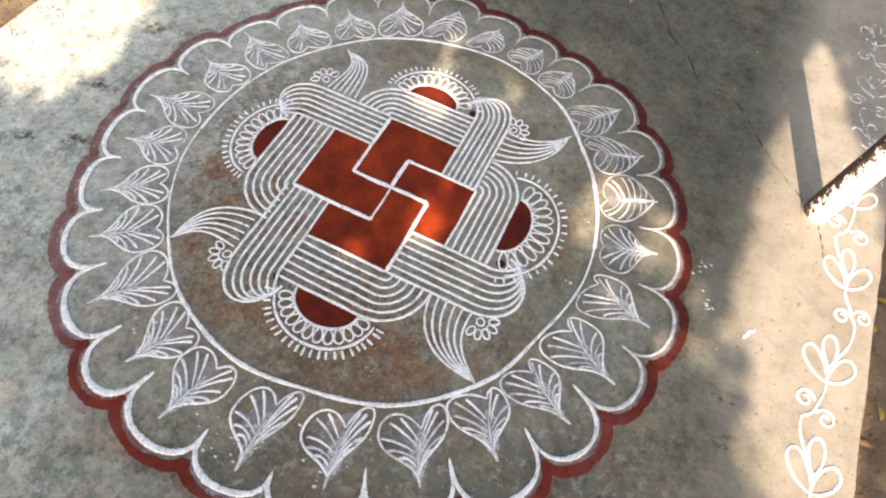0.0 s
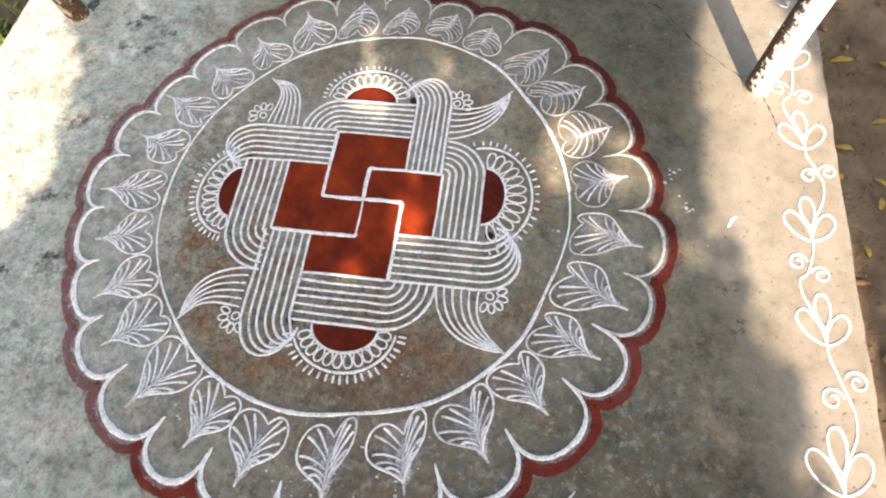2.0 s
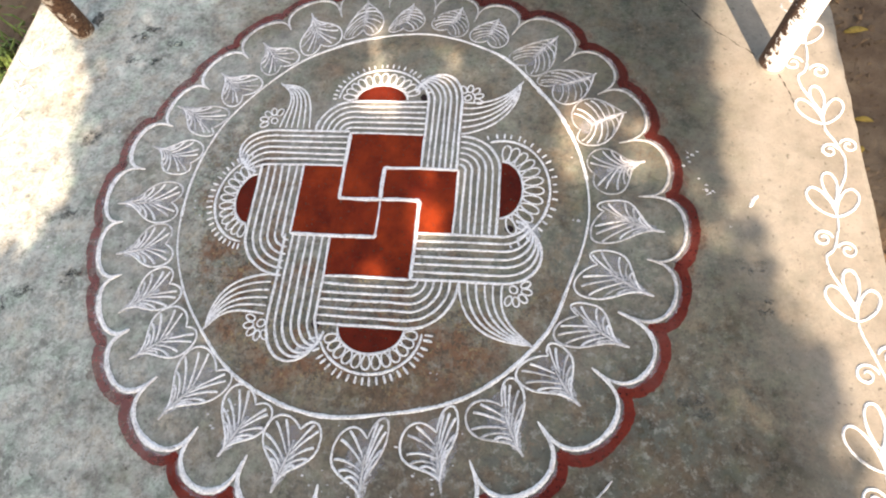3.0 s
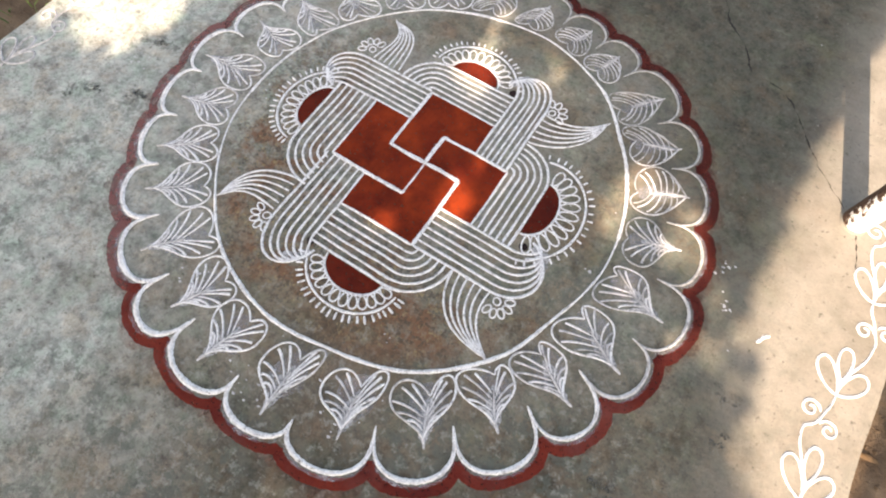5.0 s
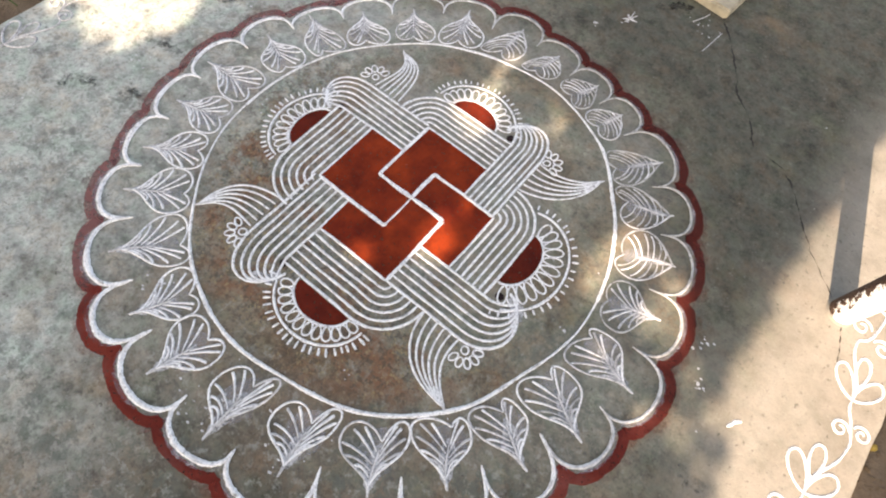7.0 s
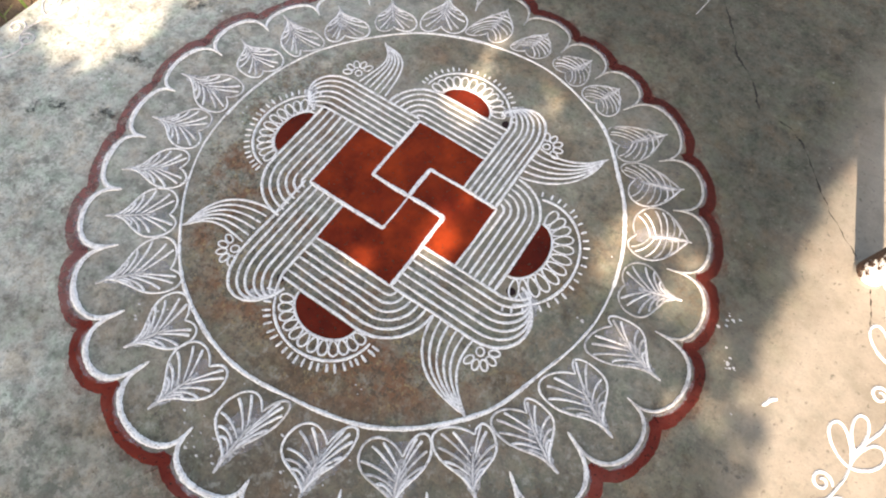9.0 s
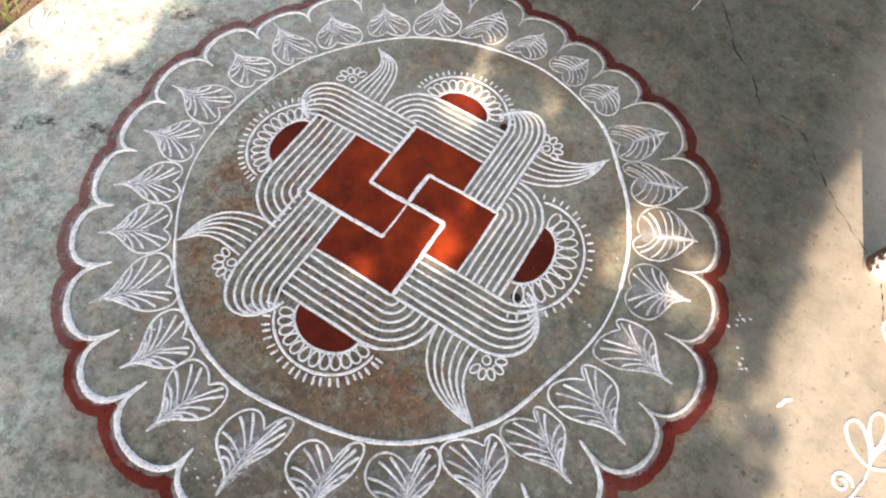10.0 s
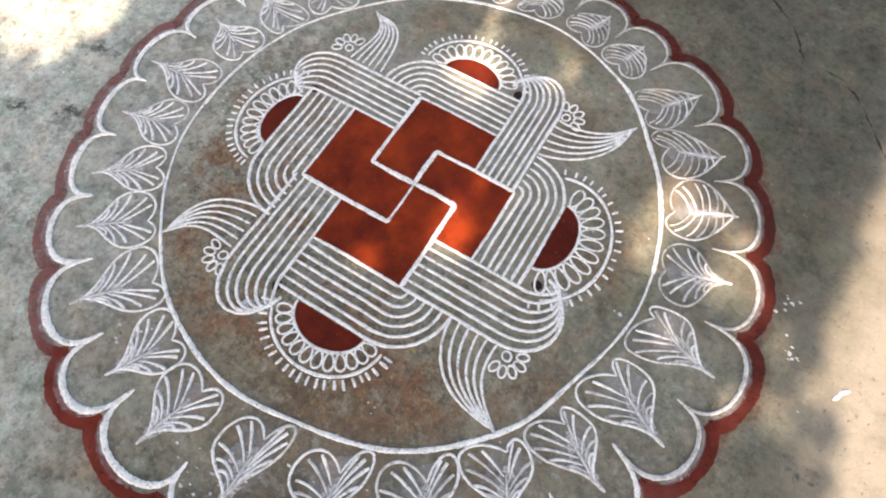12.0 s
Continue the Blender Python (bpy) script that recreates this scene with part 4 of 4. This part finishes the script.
def crack(points, width):
    line = []
    for a, b in zip(points, points[1:]):
        for i in range(12):
            p = Vector(a).lerp(Vector(b), i / 12)
            line.append((p.x + 0.007 * noise.noise(Vector((p.x * 30, p.y * 30, 2))), p.y + 0.007 * noise.noise(Vector((p.x * 30, p.y * 30, 6)))))
    line.append(points[-1])
    stroke("crack", line, width, CRACK, slab, "thin dark crack in the concrete", z=0.0005, height=0.0001, rough=0.5, ends=(0.1, 0.1), swell=lambda t: 0.55 + 0.45 * math.sin(t * 23))


crack([(0.435, 1.545), (0.49, 1.49), (0.57, 1.37), (0.63, 1.28), (0.66, 1.215), (0.75, 1.14), (0.80, 1.06), (0.825, 1.02)], 0.0075)
crack([(0.90, 1.015), (0.95, 1.005), (1.01, 0.96), (1.07, 0.88), (1.13, 0.80)], 0.0065)
crack([(1.13, 0.80), (1.18, 0.74), (1.26, 0.67), (1.30, 0.63)], 0.004)
crack([(1.36, 0.555), (1.38, 0.49), (1.40, 0.42)], 0.0045)


def flecks():
    """Spilt chalk on the floor."""
    r = random.Random(3)
    verts, faces = [], []
    spots = [(1.03, 0.20, 0.03, 9), (1.08, 0.08, 0.035, 10), (0.67, -0.049, 0.012, 4), (0.0, -0.9, 0.10, 22), (0.25, -0.85, 0.09, 16), (0.029, 1.147, 0.012, 9), (0.123, 1.269, 0.03, 16),
             (0.40, 1.43, 0.08, 10), (-0.40, -0.72, 0.08, 9), (-1.15, -0.2, 0.07, 10), (0.2, -0.62, 0.15, 7), (-0.68, -0.1, 0.07, 4), (-1.3, 0.4, 0.25, 12), (-1.35, -0.55, 0.2, 12), (0, 0, 1.5, 40)]
    for cx, cy, spread, n in spots:
        for i in range(n):
            x, y = r.gauss(cx, spread * 0.5), r.gauss(cy, spread * 0.5)
            s = r.uniform(0.0015, 0.005) if spread < 1 else r.uniform(0.001, 0.003)
            k, b, turn = r.randint(5, 7), len(verts), r.uniform(0, 3)
            ring = [(x + s * r.uniform(0.5, 1.4) * math.cos(turn + j * math.tau / k) * 1.4, y + s * r.uniform(0.5, 1.2) * math.sin(turn + j * math.tau / k), 0.0008) for j in range(k)]
            verts += ring + [(x, y, 0.002)]
            faces += [(b + j, b + (j + 1) % k, b + k) for j in range(k)]
    ob = mesh_object("chalk_flecks", verts, faces, PALE)
    tagged(ob, "spilt specks of white chalk on the concrete", "chalk specks", kind="stuff")


flecks()
mark = stroke("chalk_mark", [(1.205, 0.020), (1.214, 0.032), (1.222, 0.052), (1.236, 0.062)], 0.010, WHITE, height=0.004)
tagged(mark, "short white chalk mark on the concrete", "chalk mark")
for pts in ([(0.10, 1.25), (0.123, 1.269), (0.14, 1.31)], [(0.105, 1.285), (0.128, 1.272), (0.16, 1.275)], [(0.115, 1.24), (0.125, 1.27), (0.12, 1.32)]):
    tagged(stroke("chalk_mark", pts, 0.0042, PALE), "small star-like scratch of white chalk", "chalk mark")
for pts in ([(0.335, 1.445), (0.36, 1.50), (0.372, 1.54)], [(0.445, 1.32), (0.455, 1.40), (0.462, 1.475)]):
    tagged(stroke("chalk_mark", pts, 0.0035, PALE), "faint chalk scratch near the step", "chalk mark")
stroke("blotch", [(0.21, 1.46), (0.27, 1.50), (0.30, 1.53)], 0.05, GRIME_SHADE, slab, "dark greasy stain", z=0.0006, height=0.0002, rough=0.3, swell=lambda t: 0.4 + 0.8 * math.sin(math.pi * t))
mark = stroke("chalk_mark", [(0.695, -0.905), (0.74, -0.855), (0.76, -0.83)], 0.005, PALE)
tagged(mark, "faint chalk scratch on the concrete", "chalk mark")


def scuff(x, y, length, turn):
    """A smudge of short overlapping grey scrapes."""
    along = Vector((math.cos(turn), math.sin(turn)))
    off = Vector((-along.y, along.x))
    verts, faces = [], []
    for k in range(5):
        a = Vector((x, y)) + along * rng.uniform(-0.5, 0.1) * length + off * rng.uniform(-0.022, 0.022)
        b = a + along * length * rng.uniform(0.35, 0.7) + off * rng.uniform(-0.012, 0.012)
        v, f = ribbon([a, (a + b) / 2 + off * 0.006, b], rng.uniform(0.016, 0.034), z=0.0005 + 0.0001 * k, height=0.0001, rough=0.3, ends=(0.1, 0.1))
        faces += [tuple(len(verts) + n for n in reversed(q)) for q in f]
        verts += v
    mesh_object("scuff", verts, faces, SCUFF, slab, "dark grey scuff on the concrete")


for x, y, length, turn in ((-1.09, 0.75, 0.15, 0.1), (-1.12, 0.70, 0.11, 0.2), (-0.96, 0.69, 0.09, 0.0), (-1.13, 0.60, 0.09, 0.3), (-1.02, 0.585, 0.12, 0.2), (-1.18, 0.20, 0.13, 1.0),
                           (-1.22, -0.41, 0.10, 0.4), (-1.27, -0.46, 0.08, 0.2), (-1.05, -0.34, 0.11, 0.3), (-1.17, -0.12, 0.14, 0.5), (1.22, -0.33, 0.10, 1.2), (1.19, -0.18, 0.08, 0.8), (0.98, -0.62, 0.10, 0.2)):
    scuff(x, y, length, turn)
# the soft shade at the rusty post's foot, painted on the slab
stroke("blotch", [(-1.375, 0.80), (-1.35, 0.815), (-1.325, 0.82)], 0.055, GRIME_SHADE, slab, "dark blotch beside the post, painted as its shade", z=0.0006, height=0.0002, rough=0.3, swell=lambda t: 0.5 + 0.7 * math.sin(math.pi * t))

curl = stroke("chalk_curl", spiral(-0.235, -1.515, 0.04, 1.2, 1, 1.3), 0.011, WHITE, height=0.004)
tagged(curl, "white chalk spiral on the concrete", "chalk mark")


# ---- soil litter and weeds ----
def fallen_leaf(x, y, ln, wd, turn, mat, label):
    bm = bmesh.new()
    n = 8
    rows = []
    for i in range(n + 1):
        t = i / n
        w = wd * math.sin(math.pi * t) ** 0.8 * (1.15 - 0.4 * t)
        z = 0.010 * math.sin(math.pi * t) + 0.006 * t
        rows.append([bm.verts.new((ln * (t - 0.5), s * w / 2, z + abs(s) * wd * 0.18)) for s in (-1, 0, 1)])
    for a, b in zip(rows, rows[1:]):
        for k in range(2):
            bm.faces.new((a[k], a[k + 1], b[k + 1], b[k]))
    bmesh.ops.remove_doubles(bm, verts=bm.verts, dist=0.0004)
    res = bmesh.ops.extrude_face_region(bm, geom=list(bm.faces))
    for v in res["geom"]:
        if isinstance(v, bmesh.types.BMVert):
            v.co.z += 0.0008
    bmesh.ops.recalc_face_normals(bm, faces=bm.faces)
    ob = part("fallen_leaf", bm, mat, smooth=True)
    z = EARTH_Z + 0.018 * noise.noise(Vector((x * 3, y * 3, 0))) + 0.012 * noise.noise(Vector((x * 11, y * 11, 3)))
    ob.matrix_world = pose(x, y, z - 0.002, rng.uniform(-8, 8), rng.uniform(-8, 8), turn)
    tagged(ob, label, "leaf", "fallen leaves on the soil")


for x, y, ln, wd, turn in ((1.665, 0.43, 0.07, 0.022, -5), (1.625, 0.30, 0.035, 0.022, 60), (1.76, 0.29, 0.055, 0.018, -45), (1.70, 0.82, 0.09, 0.03, 5), (1.86, 0.80, 0.08, 0.028, -40),
                           (1.74, 0.20, 0.05, 0.02, 80), (1.67, 0.02, 0.05, 0.018, 120), (1.70, -0.25, 0.05, 0.02, 40), (1.80, 0.55, 0.06, 0.02, 15), (1.66, -0.60, 0.05, 0.02, 70)):
    fallen_leaf(x, y, ln, wd, turn, DRY_LEAF, "small yellow fallen leaf lying on soil")
for i in range(26):
    fallen_leaf(rng.uniform(1.63, 2.1), rng.uniform(-0.9, 1.2), rng.uniform(0.03, 0.08), rng.uniform(0.012, 0.035), rng.uniform(0, 360), BROWN_LEAF, "dry brown fallen leaf lying on soil")
for i in range(8):
    fallen_leaf(rng.uniform(-2.1, -1.74), rng.uniform(-0.4, 1.1), rng.uniform(0.03, 0.06), rng.uniform(0.015, 0.03), rng.uniform(0, 360), BROWN_LEAF, "dry brown fallen leaf lying on soil")


def crumbs():
    r = random.Random(8)
    verts, faces = [], []
    for i in range(800):
        if i % 3:
            x, y = 1.61 + abs(r.gauss(0, 0.22)), r.uniform(-1.2, 1.4)
        else:
            x, y = -1.70 - abs(r.gauss(0, 0.22)), r.uniform(-0.8, 1.3)
        z = EARTH_Z + 0.018 * noise.noise(Vector((x * 3, y * 3, 0))) + 0.012 * noise.noise(Vector((x * 11, y * 11, 3)))
        s = r.uniform(0.002, 0.011) * (1.8 if r.random() < 0.04 else 1)
        b = len(verts)
        for dx, dy, dz in ((1, 0, 0), (-1, 0, 0), (0, 1, 0), (0, -1, 0), (0, 0, 0.9), (0, 0, -0.5)):
            verts.append((x + s * (dx + r.uniform(-0.3, 0.3)), y + s * (dy + r.uniform(-0.3, 0.3)), z + s * dz))
        for f in ((0, 2, 4), (2, 1, 4), (1, 3, 4), (3, 0, 4), (2, 0, 5), (1, 2, 5), (3, 1, 5), (0, 3, 5)):
            faces.append(tuple(b + k for k in f))
    ob = mesh_object("soil_crumbs", verts, faces, SOIL)
    tagged(ob, "loose clods and grit on the soil", "soil", kind="stuff")


crumbs()


def weeds():
    r = random.Random(21)
    verts, faces = [], []
    for i in range(420):
        cx, cy = (-1.82 + r.gauss(0, 0.06), 0.52 + r.gauss(0, 0.13)) if i < 330 else (-1.9 + r.gauss(0, 0.12), r.uniform(-0.4, 1.0))
        if cx > -1.71:
            cx = -1.71 - r.random() * 0.06
        h, a, w = r.uniform(0.03, 0.09), r.uniform(0, 6.28), r.uniform(0.003, 0.008)
        d = Vector((math.cos(a), math.sin(a), 0))
        s = Vector((-d.y, d.x, 0)) * w
        p0 = Vector((cx, cy, EARTH_Z - 0.01))
        p1, p2 = p0 + d * h * 0.3 + Vector((0, 0, h * 0.7)), p0 + d * h * 0.9 + Vector((0, 0, h * 0.95))
        b = len(verts)
        verts += [p0 - s * 0.5, p0 + s * 0.5, p1 - s, p1 + s, p2]
        faces += [(b, b + 1, b + 3, b + 2), (b + 2, b + 3, b + 4)]
    ob = mesh_object("weeds", verts, faces, WEED)
    tagged(ob, "low green weeds growing beside the slab", "weeds", kind="stuff")


weeds()
